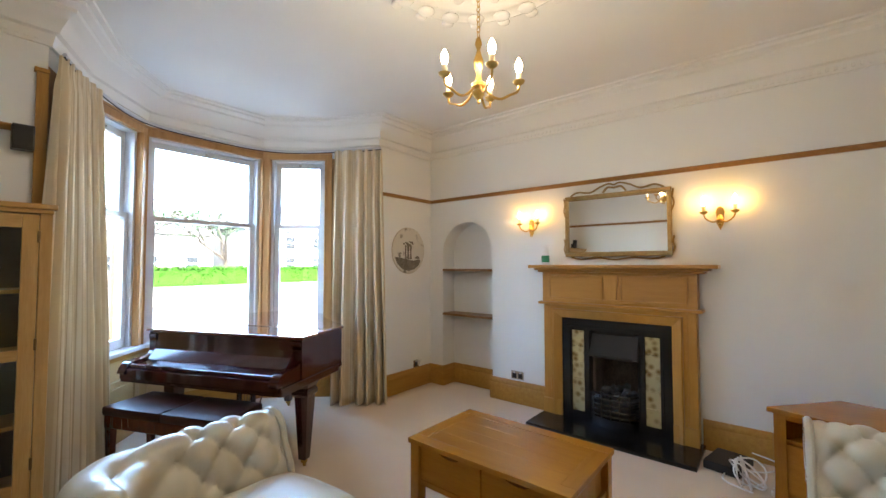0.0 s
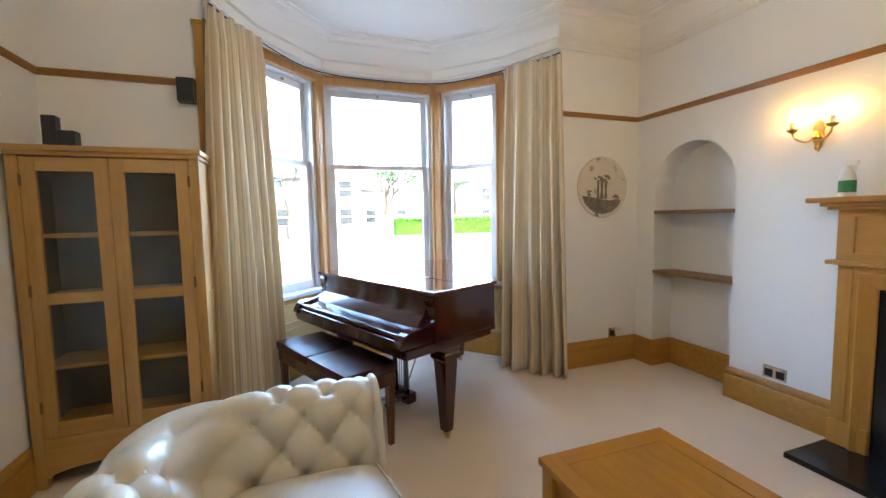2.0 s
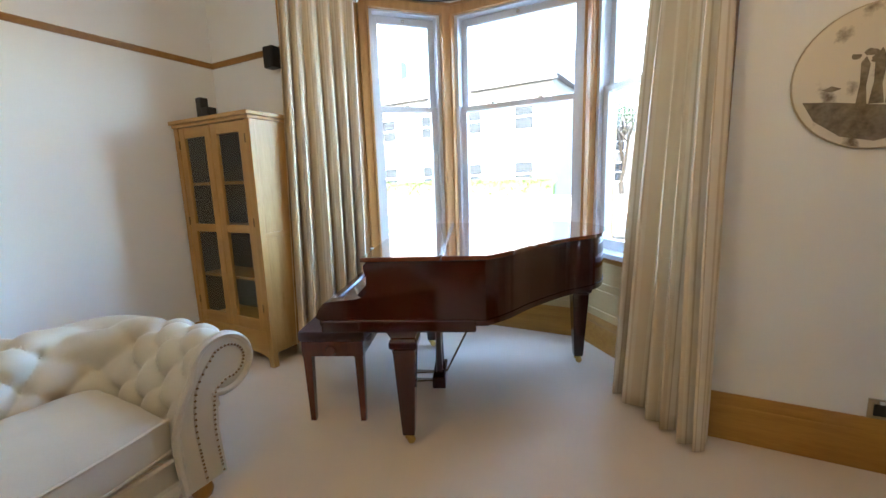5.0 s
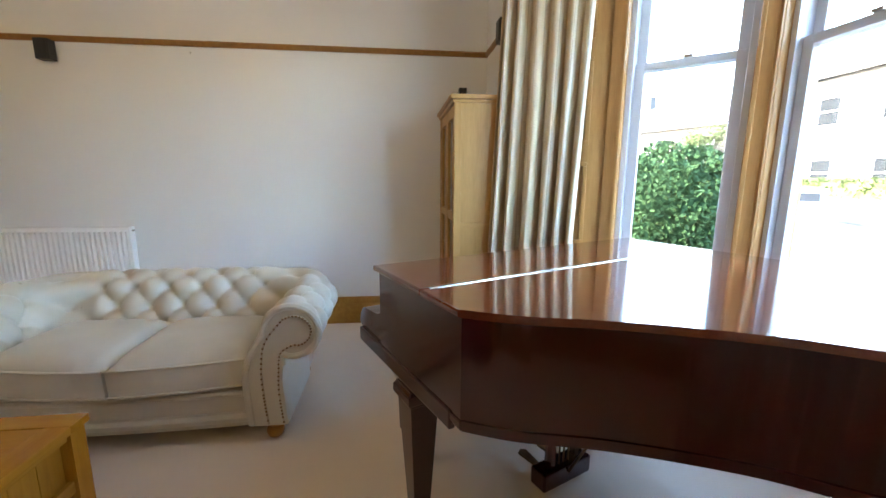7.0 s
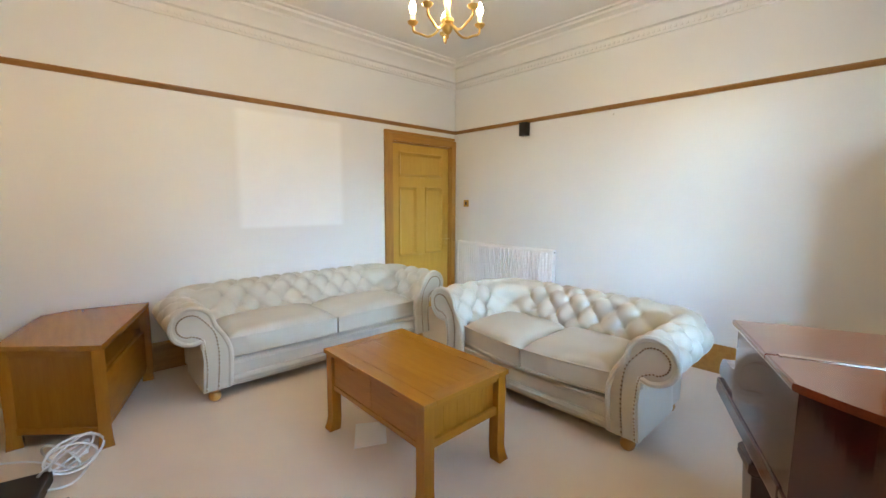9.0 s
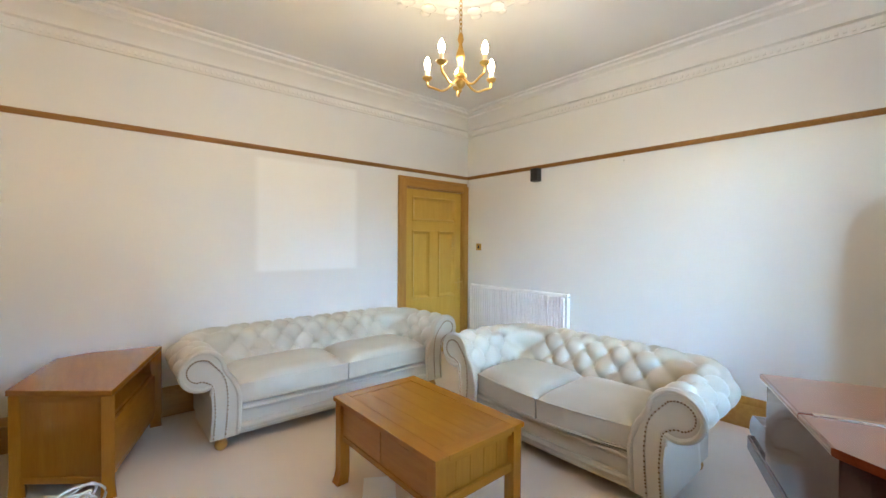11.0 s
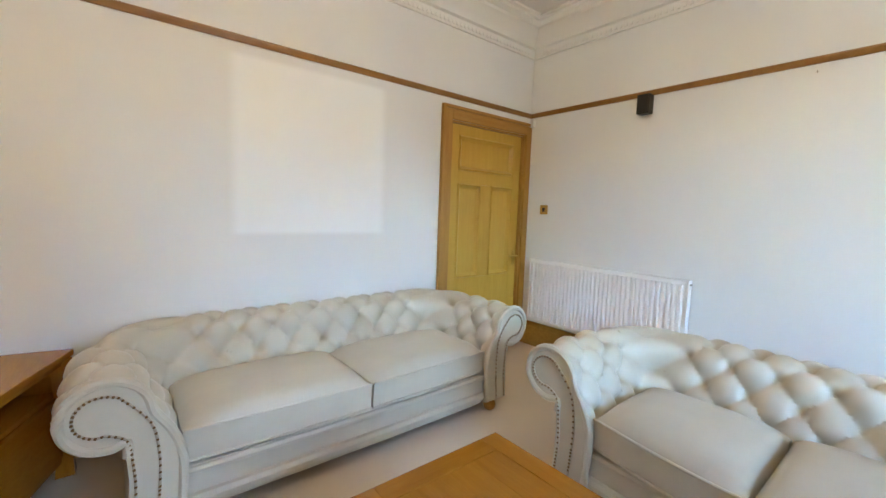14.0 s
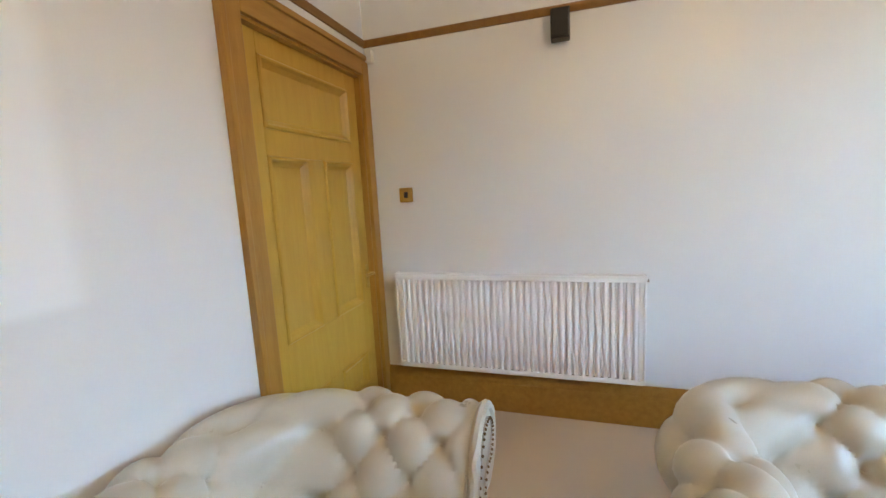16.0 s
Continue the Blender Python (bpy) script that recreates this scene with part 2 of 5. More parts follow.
def pale_patch_wall_mat():
    """The wall paint with a whiter square metre in its colour, mottled and soft at its edges."""
    m = WALL.copy()
    m.name = "patched_wall_paint"
    n, l = m.node_tree.nodes, m.node_tree.links
    b = n["Principled BSDF"]
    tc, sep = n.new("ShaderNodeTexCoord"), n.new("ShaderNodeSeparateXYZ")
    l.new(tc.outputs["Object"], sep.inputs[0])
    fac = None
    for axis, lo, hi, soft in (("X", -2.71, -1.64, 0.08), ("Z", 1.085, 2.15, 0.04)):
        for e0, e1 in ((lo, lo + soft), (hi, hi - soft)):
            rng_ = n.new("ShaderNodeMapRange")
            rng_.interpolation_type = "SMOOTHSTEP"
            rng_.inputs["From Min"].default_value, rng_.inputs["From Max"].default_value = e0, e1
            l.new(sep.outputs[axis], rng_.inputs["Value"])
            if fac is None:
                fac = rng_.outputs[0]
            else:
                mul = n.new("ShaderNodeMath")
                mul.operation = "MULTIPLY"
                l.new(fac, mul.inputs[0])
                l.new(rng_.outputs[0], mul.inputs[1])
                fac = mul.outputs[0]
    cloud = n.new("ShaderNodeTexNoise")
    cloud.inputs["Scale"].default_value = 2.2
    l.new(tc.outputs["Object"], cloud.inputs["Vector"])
    mottle = n.new("ShaderNodeMapRange")
    mottle.inputs["From Min"].default_value, mottle.inputs["From Max"].default_value = 0.25, 0.7
    mottle.inputs["To Min"].default_value = 0.75
    l.new(cloud.outputs["Fac"], mottle.inputs["Value"])
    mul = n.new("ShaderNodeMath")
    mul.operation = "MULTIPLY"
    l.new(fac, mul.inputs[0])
    l.new(mottle.outputs[0], mul.inputs[1])
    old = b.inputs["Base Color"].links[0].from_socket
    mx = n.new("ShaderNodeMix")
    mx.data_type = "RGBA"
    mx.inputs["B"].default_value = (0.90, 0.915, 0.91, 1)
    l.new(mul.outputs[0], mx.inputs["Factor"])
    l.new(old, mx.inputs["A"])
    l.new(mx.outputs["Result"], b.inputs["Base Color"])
    return m


PALE_PATCH_WALL = pale_patch_wall_mat()
CURTAIN, GLASS, MIRROR, TILE = curtain_mat(), glass_mat(), mirror_mat(), tile_mat()


def plate_mat():
    """Round plaque: cream ground, dark sketchy blots in its middle."""
    m, n, l, b = node_mat("printed_plaque")
    tc = n.new("ShaderNodeTexCoord")
    no = n.new("ShaderNodeTexNoise")
    no.inputs["Scale"].default_value, no.inputs["Detail"].default_value = 9, 6
    l.new(tc.outputs["Object"], no.inputs["Vector"])
    ramp = n.new("ShaderNodeValToRGB")
    e = ramp.color_ramp.elements
    e[0].position, e[0].color = 0.32, (0.14, 0.11, 0.08, 1)
    e[1].position, e[1].color = 0.42, (0.64, 0.60, 0.52, 1)
    l.new(no.outputs["Fac"], ramp.inputs["Fac"])
    l.new(ramp.outputs["Color"], b.inputs["Base Color"])
    b.inputs["Roughness"].default_value = 0.35
    return m


PLAQUE = plate_mat()
MOTIF = surface("printed_motif", (0.07, 0.055, 0.036), (0.26, 0.22, 0.165), 0.4, 14, 60, 0.0)


# ---------- mesh helpers ----------
def part(name, bm, material, parent=None, label="", smooth=False):
    me = bpy.data.meshes.new(name)
    bmesh.ops.recalc_face_normals(bm, faces=bm.faces)
    if smooth:
        for fc in bm.faces:
            fc.smooth = True
    bm.to_mesh(me)
    bm.free()
    me.materials.append(material)
    ob = new(name, me)
    if smooth:
        me.set_sharp_from_angle(angle=radians(40))
    if parent:
        ob.parent = parent
    if label:
        ob["label"] = label
    return ob


def thing(name, m, label, category, group="", kind=""):
    ob = new(name)
    ob.empty_display_size = 0.1
    ob.matrix_basis = m
    return tagged(ob, label, category, group, kind)


def box(bm, x0, x1, y0, y1, z0, z1, bev=0.0):
    r = bmesh.ops.create_cube(bm, size=1.0)
    vs = r["verts"]
    for v in vs:
        v.co = Vector(((x0 + x1) / 2 + v.co.x * abs(x1 - x0), (y0 + y1) / 2 + v.co.y * abs(y1 - y0), (z0 + z1) / 2 + v.co.z * abs(z1 - z0)))
    if bev:
        es = list({e for v in vs for e in v.link_edges})
        bmesh.ops.bevel(bm, geom=es, offset=bev, segments=2, affect="EDGES", profile=0.6)
    return bm


def boxes(*items, bev=0.0):
    bm = bmesh.new()
    for it in items:
        box(bm, *it, bev=bev)
    return bm


def prism(poly, z0, z1, bm=None, bev=0.0, m=None):
    """A polygon of (x, y) raised from z0 to z1."""
    bm = bm or bmesh.new()
    m = m or Matrix()
    a = [bm.verts.new(m @ Vector((x, y, z0))) for x, y in poly]
    b = [bm.verts.new(m @ Vector((x, y, z1))) for x, y in poly]
    n = len(poly)
    fs = [bm.faces.new(list(reversed(a))), bm.faces.new(b)]
    for i in range(n):
        fs.append(bm.faces.new((a[i], a[(i + 1) % n], b[(i + 1) % n], b[i])))
    if bev:
        es = [e for f in fs[:2] for e in f.edges]
        bmesh.ops.bevel(bm, geom=es, offset=bev, segments=2, affect="EDGES", profile=0.6)
    return bm


def lathe(profile, seg=20, bm=None, at=(0, 0, 0)):
    """A profile of (radius, z) turned round the z axis."""
    bm = bm or bmesh.new()
    rings = []
    for r, z in profile:
        rings.append([bm.verts.new((at[0] + r * math.cos(2 * math.pi * i / seg), at[1] + r * math.sin(2 * math.pi * i / seg), at[2] + z)) for i in range(seg)])
    for a, b in zip(rings, rings[1:]):
        for i in range(seg):
            bm.faces.new((a[i], a[(i + 1) % seg], b[(i + 1) % seg], b[i]))
    bm.faces.new(rings[0])
    bm.faces.new(rings[-1])
    return bm


def tube(pts, r, seg=8, bm=None):
    """A round tube along points; r is a radius or one for each point."""
    bm = bm or bmesh.new()
    pts = [Vector(p) for p in pts]
    rs = r if isinstance(r, (list, tuple)) else [r] * len(pts)
    rings, up = [], Vector((0.13, 0.21, 1)).normalized()
    for i, p in enumerate(pts):
        d = (pts[min(i + 1, len(pts) - 1)] - pts[max(i - 1, 0)]).normalized()
        a = d.cross(up)
        if a.length < 0.05:
            a = d.cross(Vector((1, 0, 0)))
        a.normalize()
        b = d.cross(a)
        rings.append([bm.verts.new(p + rs[i] * (a * math.cos(2 * math.pi * k / seg) + b * math.sin(2 * math.pi * k / seg))) for k in range(seg)])
    for a, b in zip(rings, rings[1:]):
        for k in range(seg):
            bm.faces.new((a[k], a[(k + 1) % seg], b[(k + 1) % seg], b[k]))
    bm.faces.new(rings[0])
    bm.faces.new(rings[-1])
    return bm


def spline(pts, n=8):
    """Catmull-Rom points through the given ones."""
    pts = [Vector(p) for p in pts]
    out = []
    for i in range(len(pts) - 1):
        p0, p1, p2, p3 = pts[max(i - 1, 0)], pts[i], pts[i + 1], pts[min(i + 2, len(pts) - 1)]
        for k in range(n):
            t = k / n
            out.append(0.5 * ((2 * p1) + (p2 - p0) * t + (2 * p0 - 5 * p1 + 4 * p2 - p3) * t * t + (3 * p1 - p0 - 3 * p2 + p3) * t ** 3))
    return out + [pts[-1]]


def sweep(path, profile, closed=False, bm=None):
    """A closed profile of (inward distance, z) along a floor path with its room on the left, mitred at corners."""
    bm = bm or bmesh.new()
    pts = [Vector(p) for p in path]
    n = len(pts)
    rings = []
    for i, p in enumerate(pts):
        def nrm(a, b):
            d = (b - a).normalized()
            return Vector((-d.y, d.x))
        if closed:
            n0, n1 = nrm(pts[i - 1], p), nrm(p, pts[(i + 1) % n])
        else:
            n0 = nrm(pts[i - 1], p) if i else nrm(p, pts[1])
            n1 = nrm(p, pts[i + 1]) if i < n - 1 else n0
        mit = (n0 + n1) / (1 + n0.dot(n1))
        rings.append([bm.verts.new((p.x + mit.x * d, p.y + mit.y * d, z)) for d, z in profile])
    m = len(profile)
    for i in range(n if closed else n - 1):
        a, b = rings[i], rings[(i + 1) % n]
        for k in range(m):
            bm.faces.new((a[k], a[(k + 1) % m], b[(k + 1) % m], b[k]))
    if not closed:
        bm.faces.new(rings[0])
        bm.faces.new(list(reversed(rings[-1])))
    return bm


# ---------- the room ----------
W, S, TOP = -4.296, -4.318, 3.0
A, B, C = (-0.863, 0.0), (-1.10, 0.50), (-1.62, 1.05)
MID = -2.16
D, E, F = (2 * MID - C[0], C[1]), (2 * MID - B[0], B[1]), (2 * MID - A[0], 0.0)
OUTLINE = [(0, 0), A, B, C, D, E, F, (W, 0), (W, S), (0, S)]
NICHE0, NICHE1, NICHER, SPRING, NDEPTH = -0.20, -0.90, 0.35, 1.58, 0.22

fl = prism([(0.3, -4.6), (0.3, 0.05), (-0.80, 0.05), (-1.03, 0.56), (-1.58, 1.17), (-2.74, 1.17), (-3.29, 0.56), (-3.52, 0.05), (-4.5, 0.05), (-4.5, -4.6)], -0.2, 0.0)
tagged(part("floor", fl, CARPET), "beige cut-pile carpet covering the whole floor", "floor", kind="structure")
cl = prism([(0.3, -4.6), (0.3, 0.25), (-0.7, 0.25), (-0.9, 0.65), (-1.5, 1.4), (-2.82, 1.4), (-3.42, 0.65), (-3.62, 0.25), (-4.6, 0.25), (-4.6, -4.6)], TOP, TOP + 0.2)
tagged(part("ceiling", cl, CEIL), "plain off-white plaster ceiling", "ceiling", kind="structure")

tagged(part("wall_west", boxes((W - 0.25, W, S - 0.25, 0.25, -0.2, TOP)), WALL), "white painted plaster wall with a wooden picture rail", "wall", kind="structure")
# south wall with the doorway
DX0, DX1, DZ = -4.215, -3.305, 2.02
tagged(part("wall_south", boxes((W, DX0, S - 0.25, S, -0.2, TOP), (DX1, 0.3, S - 0.25, S, -0.2, TOP), (DX0, DX1, S - 0.25, S, DZ, TOP)), PALE_PATCH_WALL),
       "white painted wall with a doorway and a whiter patch", "wall", kind="structure")
tagged(part("wall_north", boxes((A[0], 0.3, 0, 0.25, -0.2, TOP), (W, F[0], 0, 0.25, -0.2, TOP)), WALL),
       "white painted plaster wall on both sides of the bay", "wall", kind="structure")

# east wall: niche with a round head, and the fire opening
bm = bmesh.new()
FY0, FY1, FZ = -1.98, -2.42, 0.72
box(bm, 0, 0.5, NICHE0, 0.0, -0.2, TOP)
box(bm, 0, 0.5, FY0, NICHE1, -0.2, TOP)
box(bm, 0, 0.5, S, FY1, -0.2, TOP)
box(bm, 0, 0.5, FY1, FY0, FZ, TOP)
box(bm, NDEPTH, 0.5, NICHE1, NICHE0, -0.2, SPRING)
yc = (NICHE0 + NICHE1) / 2
arc = [(yc + NICHER * math.cos(math.pi * k / 24), SPRING + NICHER * math.sin(math.pi * k / 24)) for k in range(25)]
for (y0, z0), (y1, z1) in zip(arc, arc[1:]):
    # strip from the arch up to the ceiling, and the back of the niche head
    for x0, x1, q in ((0, 0.5, [(y0, z0), (y1, z1), (y1, TOP), (y0, TOP)]), (NDEPTH, 0.5, [(y0, SPRING), (y1, SPRING), (y1, z1 + 1e-4), (y0, z0 + 1e-4)])):
        a = [bm.verts.new((x0, y, z)) for y, z in q]
        b = [bm.verts.new((x1, y, z)) for y, z in q]
        bm.faces.new(a)
        bm.faces.new(b)
        for i in range(4):
            bm.faces.new((a[i], a[(i + 1) % 4], b[(i + 1) % 4], b[i]))
tagged(part("wall_east", bm, WALL), "white chimney wall with an arched niche beside the fireplace", "wall", kind="structure")

# cornice, picture rail, skirting
CORN = [(0, 2.735), (0.018, 2.735), (0.022, 2.75), (0.03, 2.77), (0.035, 2.80), (0.06, 2.81), (0.065, 2.83), (0.085, 2.86), (0.115, 2.90), (0.15, 2.925),
        (0.155, 2.945), (0.175, 2.955), (0.20, 2.965), (0.205, 2.985), (0.24, 2.987), (0.245, 2.9995), (0, 2.9995)]
tagged(part("trim_cornice", sweep(OUTLINE, CORN, closed=True), CEIL, smooth=True), "moulded white plaster cornice round the ceiling", "cornice", kind="structure")
# dentil band below the cornice on the flat walls
bm = bmesh.new()
y = S + 0.1
while y < -0.08:
    for xx in (W + 0.019, -0.019 - 0.016):
        box(bm, xx, xx + 0.016, y, y + 0.02, 2.752, 2.776)
    y += 0.042
x = W + 0.1
while x < -0.08:
    box(bm, x, x + 0.02, S + 0.019, S + 0.035, 2.752, 2.776)
    if x < F[0] - 0.05 or x > A[0] + 0.03:
        box(bm, x, x + 0.02, -0.035, -0.019, 2.752, 2.776)
    x += 0.042
tagged(part("trim_dentils", bm, CEIL), "small plaster dentils under the cornice", "cornice", kind="structure")
RAIL = [(0.0, 2.192), (0.010, 2.192), (0.014, 2.204), (0.020, 2.214), (0.021, 2.226), (0.014, 2.232), (0.0, 2.232)]
tagged(part("trim_picture_rail", sweep([(F[0] - 0.03, 0), (W, 0), (W, S), (0, S), (0, 0), (A[0] + 0.002, 0)], RAIL), RAILW, smooth=True),
       "varnished wooden picture rail at door height", "picture rail", kind="structure")
SK = [(0, 0.0), (0.022, 0.0), (0.022, 0.165), (0.016, 0.175), (0.020, 0.195), (0.012, 0.215), (0.006, 0.23), (0, 0.23)]
for pth in ([F, (W, 0), (W, S + 0.002)], [(-3.18, S), (0, S), (0, -2.845)], [(0, -1.545), (0, NICHE1), (NDEPTH, NICHE1), (NDEPTH, NICHE0), (0, NICHE0), (0, 0), A], [A, B, C, D, E, F]):
    tagged(part("baseboard", sweep(pth, SK), TRIM["x"], smooth=True), "tall varnished wooden skirting board", "baseboard", kind="structure")

# ---------- bay ----------
tagged(part("trim_bay_casing", boxes((F[0] - 0.05, F[0] + 0.004, -0.03, 0.03, 0.0, 2.56), (F[0] - 0.06, F[0] + 0.006, -0.04, 0.03, 2.56, 2.585), bev=0.004), TRIM["z"]),
       "varnished casing at the edge of the bay", "trim", kind="structure")

def seg_matrix(p, q):
    """Local x along the wall, y outward, z up."""
    d = (Vector(q) - Vector(p)).normalized()
    m = Matrix(((d.x, d.y, 0, p[0]), (d.y, -d.x, 0, p[1]), (0, 0, 1, 0), (0, 0, 0, 1)))
    return m, (Vector(q) - Vector(p)).length


def moved(bm, m):
    bmesh.ops.transform(bm, matrix=m, verts=bm.verts)
    return bm


def bay_window(number, p, q, u0, u1):
    m, ln = seg_matrix(p, q)
    ins = thing(f"window_{number}", Matrix(), "white sash window in the bay, shut, with a wooden surround", "window", kind="structure")
    def put(name, items, mat, bev=0.003, label="", parent=ins):
        return part(name, moved(boxes(*items, bev=bev), m), mat, parent, label)
    # solid wall under and over the window, panelled inside
    put("apron", [(0, ln, 0.002, 0.22, -0.2, 0.70)], CREAMWOOD, 0, "ochre painted panelling under the sill")
    for za, zb in ((0.27, 0.44), (0.48, 0.66)):
        put("apron_moulding", [(0.06, ln - 0.06, -0.012, 0.004, za, za + 0.018), (0.06, ln - 0.06, -0.012, 0.004, zb - 0.018, zb),
                               (0.06, 0.078, -0.012, 0.004, za + 0.018, zb - 0.018), (ln - 0.078, ln - 0.06, -0.012, 0.004, za + 0.018, zb - 0.018)], CREAMWOOD)
    put("sill", [(-0.02, ln + 0.02, -0.05, 0.10, 0.70, 0.735)], WHITE, 0.006, "white painted sill")
    put("sill_moulding", [(0.0, ln, -0.028, 0.0, 0.66, 0.70)], TRIM["x"], 0.006)
    put("head", [(0, ln, 0.0, 0.22, 2.62, TOP)], CEIL, 0)
    put("head_trim", [(0, ln, -0.02, 0.03, 2.60, 2.665), (0, ln, -0.028, 0.0, 2.665, 2.685)], BAYWOOD, 0.004)
    # wooden posts on both sides
    put("post", [(-0.005, u0, -0.02, 0.20, 0.735, 2.62)], BAYWOOD, 0.006)
    put("post", [(u1, ln + 0.005, -0.02, 0.20, 0.735, 2.62)], BAYWOOD, 0.006)
    put("post_bead", [(u0 - 0.022, u0 - 0.004, -0.03, -0.018, 0.735, 2.60)], BAYWOOD, 0.004)
    put("post_bead", [(u1 + 0.004, u1 + 0.022, -0.03, -0.018, 0.735, 2.60)], BAYWOOD, 0.004)
    put("window_frame", [(u0, u0 + 0.03, 0.02, 0.15, 0.735, 2.62), (u1 - 0.03, u1, 0.02, 0.15, 0.735, 2.62), (u0 + 0.03, u1 - 0.03, 0.02, 0.15, 2.585, 2.62)], WHITE)
    a, b = u0 + 0.032, u1 - 0.032
    for nm, v0, v1, z0, z1, rb, rt in (("lower_sash", 0.055, 0.095, 0.738, 1.882, 0.075, 0.04), ("upper_sash", 0.098, 0.138, 1.842, 2.583, 0.04, 0.055)):
        s = 0.05
        sash = put(nm, [(a, a + s, v0, v1, z0, z1), (b - s, b, v0, v1, z0, z1), (a + s, b - s, v0, v1, z0, z0 + rb), (a + s, b - s, v0, v1, z1 - rt, z1)], WHITE)
        vm = (v0 + v1) / 2
        g = put("pane", [(a + s - 0.005, b - s + 0.005, vm - 0.002, vm + 0.002, z0 + rb - 0.005, z1 - rt + 0.005)], GLASS, 0, "clear glass", sash)
        g.visible_shadow = False
    for k in ((0.5,) if u1 - u0 < 0.8 else (0.3, 0.7)):
        uc = a + (b - a) * k
        put("sash_catch", [(uc - 0.022, uc + 0.022, 0.045, 0.07, 1.882, 1.897)], CHROME, 0.003, "small metal catch")
    put("sash_ring", [((a + b) / 2 - 0.012, (a + b) / 2 + 0.012, 0.082, 0.1, 2.545, 2.565)], CHROME, 0.003)
    return ins


bay_window(1, D, E, 0.092, 0.677)
bay_window(2, C, D, 0.02, 1.06)
bay_window(3, B, C, 0.08, 0.665)


def bay_jamb(p, q):
    m, ln = seg_matrix(p, q)
    jb = thing("wall_bay_side", Matrix(), "wooden panelled shutter box between bay window and room", "panelling", kind="structure")
    part("jamb_wall", moved(boxes((0, ln, 0.012, 0.3, -0.2, TOP)), m), CEIL, jb)
    part("jamb_board", moved(boxes((0, ln, 0.002, 0.014, 0.23, 2.62)), m), BAYWOOD, jb)
    for z0, z1 in ((0.34, 0.74), (0.84, 1.34), (1.44, 1.94), (2.04, 2.5)):
        bm = bmesh.new()
        u0, u1, w = 0.10, ln - 0.10, 0.025
        for it in ((u0, u1, z0, z0 + w), (u0, u1, z1 - w, z1), (u0, u0 + w, z0 + w, z1 - w), (u1 - w, u1, z0 + w, z1 - w)):
            box(bm, it[0], it[1], -0.014, 0.004, it[2], it[3], bev=0.004)
        part("panel_moulding", moved(bm, m), BAYWOOD, jb)


bay_jamb(A, B)
bay_jamb(E, F)

# curtain track bent round the bay
track = spline([(-0.92, -0.10, 2.675), (-1.10, 0.28, 2.675), (-1.55, 0.86, 2.675), (-2.16, 0.97, 2.675), (-2.77, 0.86, 2.675), (-3.22, 0.28, 2.675), (-3.40, -0.10, 2.675)], 8)
ct = thing("curtain_track", Matrix(), "white curved curtain track under the bay cornice", "curtain track")
part("rail", tube(track, 0.012, 6), WHITE, ct)
part("glider_strip", tube([p + Vector((0, 0, -0.016)) for p in track], 0.005, 5), BLACK, ct, "dark glider groove")


def curtain(path_top, path_bottom, z1, folds, seed, label):
    """A pleated cloth hung between two floor paths: uneven folds, tight at the heading, deep and swaying towards the hem."""
    rng = random.Random(seed)
    top, bot = spline(path_top, 12), spline(path_bottom, 12)
    nu, nv = folds * 16, 30
    widths = [rng.uniform(0.65, 1.4) for _ in range(folds)]
    edges = [0.0]
    for w_ in widths:
        edges.append(edges[-1] + w_ / sum(widths))
    deep = [rng.uniform(0.7, 1.3) for _ in range(folds)]
    sway = [rng.uniform(-1, 1) for _ in range(folds + 1)]
    bm = bmesh.new()
    uv = bm.loops.layers.uv.new("UVMap")
    def on(pts, s):
        k = min(int(s * (len(pts) - 1)), len(pts) - 2)
        return pts[k].lerp(pts[k + 1], s * (len(pts) - 1) - k), (pts[k + 1] - pts[k]).normalized()
    rows = []
    for j in range(nv + 1):
        v = j / nv
        row = []
        for i in range(nu + 1):
            q = i / 16
            c = min(int(q), folds - 1)
            f = q - c
            s = edges[c] + f * (edges[c + 1] - edges[c])
            lean = (sway[c] * (1 - f) + sway[c + 1] * f) * 0.035 * v * min(1, 4 * s, 4 * (1 - s))
            s2 = min(max(s + lean + 0.010 * math.sin(3.1 * v + seed + 5 * s) * v, 0), 1)
            pt, dt = on(top, s2)
            pb, db = on(bot, s2)
            p = pt.lerp(pb, v)
            d = dt.lerp(db, v)
            nn = Vector((-d.y, d.x, 0)).normalized()
            amp = (0.026 + 0.030 * min(1, v * 1.6)) * (1 + (deep[c] - 1) * math.sin(math.pi * f) ** 2)
            if v < 0.04:
                amp *= 0.6
            off = amp * (math.sin(2 * math.pi * f) + 0.22 * math.sin(4 * math.pi * f + 2.5 * v + seed) * min(1, v * 3))
            off += 0.010 * v * noise.noise(Vector((s * 7, v * 2.5, seed)))
            z = z1 * (1 - v) + 0.012
            row.append(bm.verts.new((p.x + nn.x * off, p.y + nn.y * off, z)))
        rows.append(row)
    for j in range(nv):
        for i in range(nu):
            fc = bm.faces.new((rows[j][i], rows[j][i + 1], rows[j + 1][i + 1], rows[j + 1][i]))
            for lp, (a, b) in zip(fc.loops, ((i, j), (i + 1, j), (i + 1, j + 1), (i, j + 1))):
                lp[uv].uv = (a / nu * folds * 0.25, b / nv)
    ob = part("curtain", bm, CURTAIN, smooth=True)
    so = ob.modifiers.new("cloth", "SOLIDIFY")
    so.thickness = 0.004
    return tagged(ob, label, "curtain", "bay curtains")


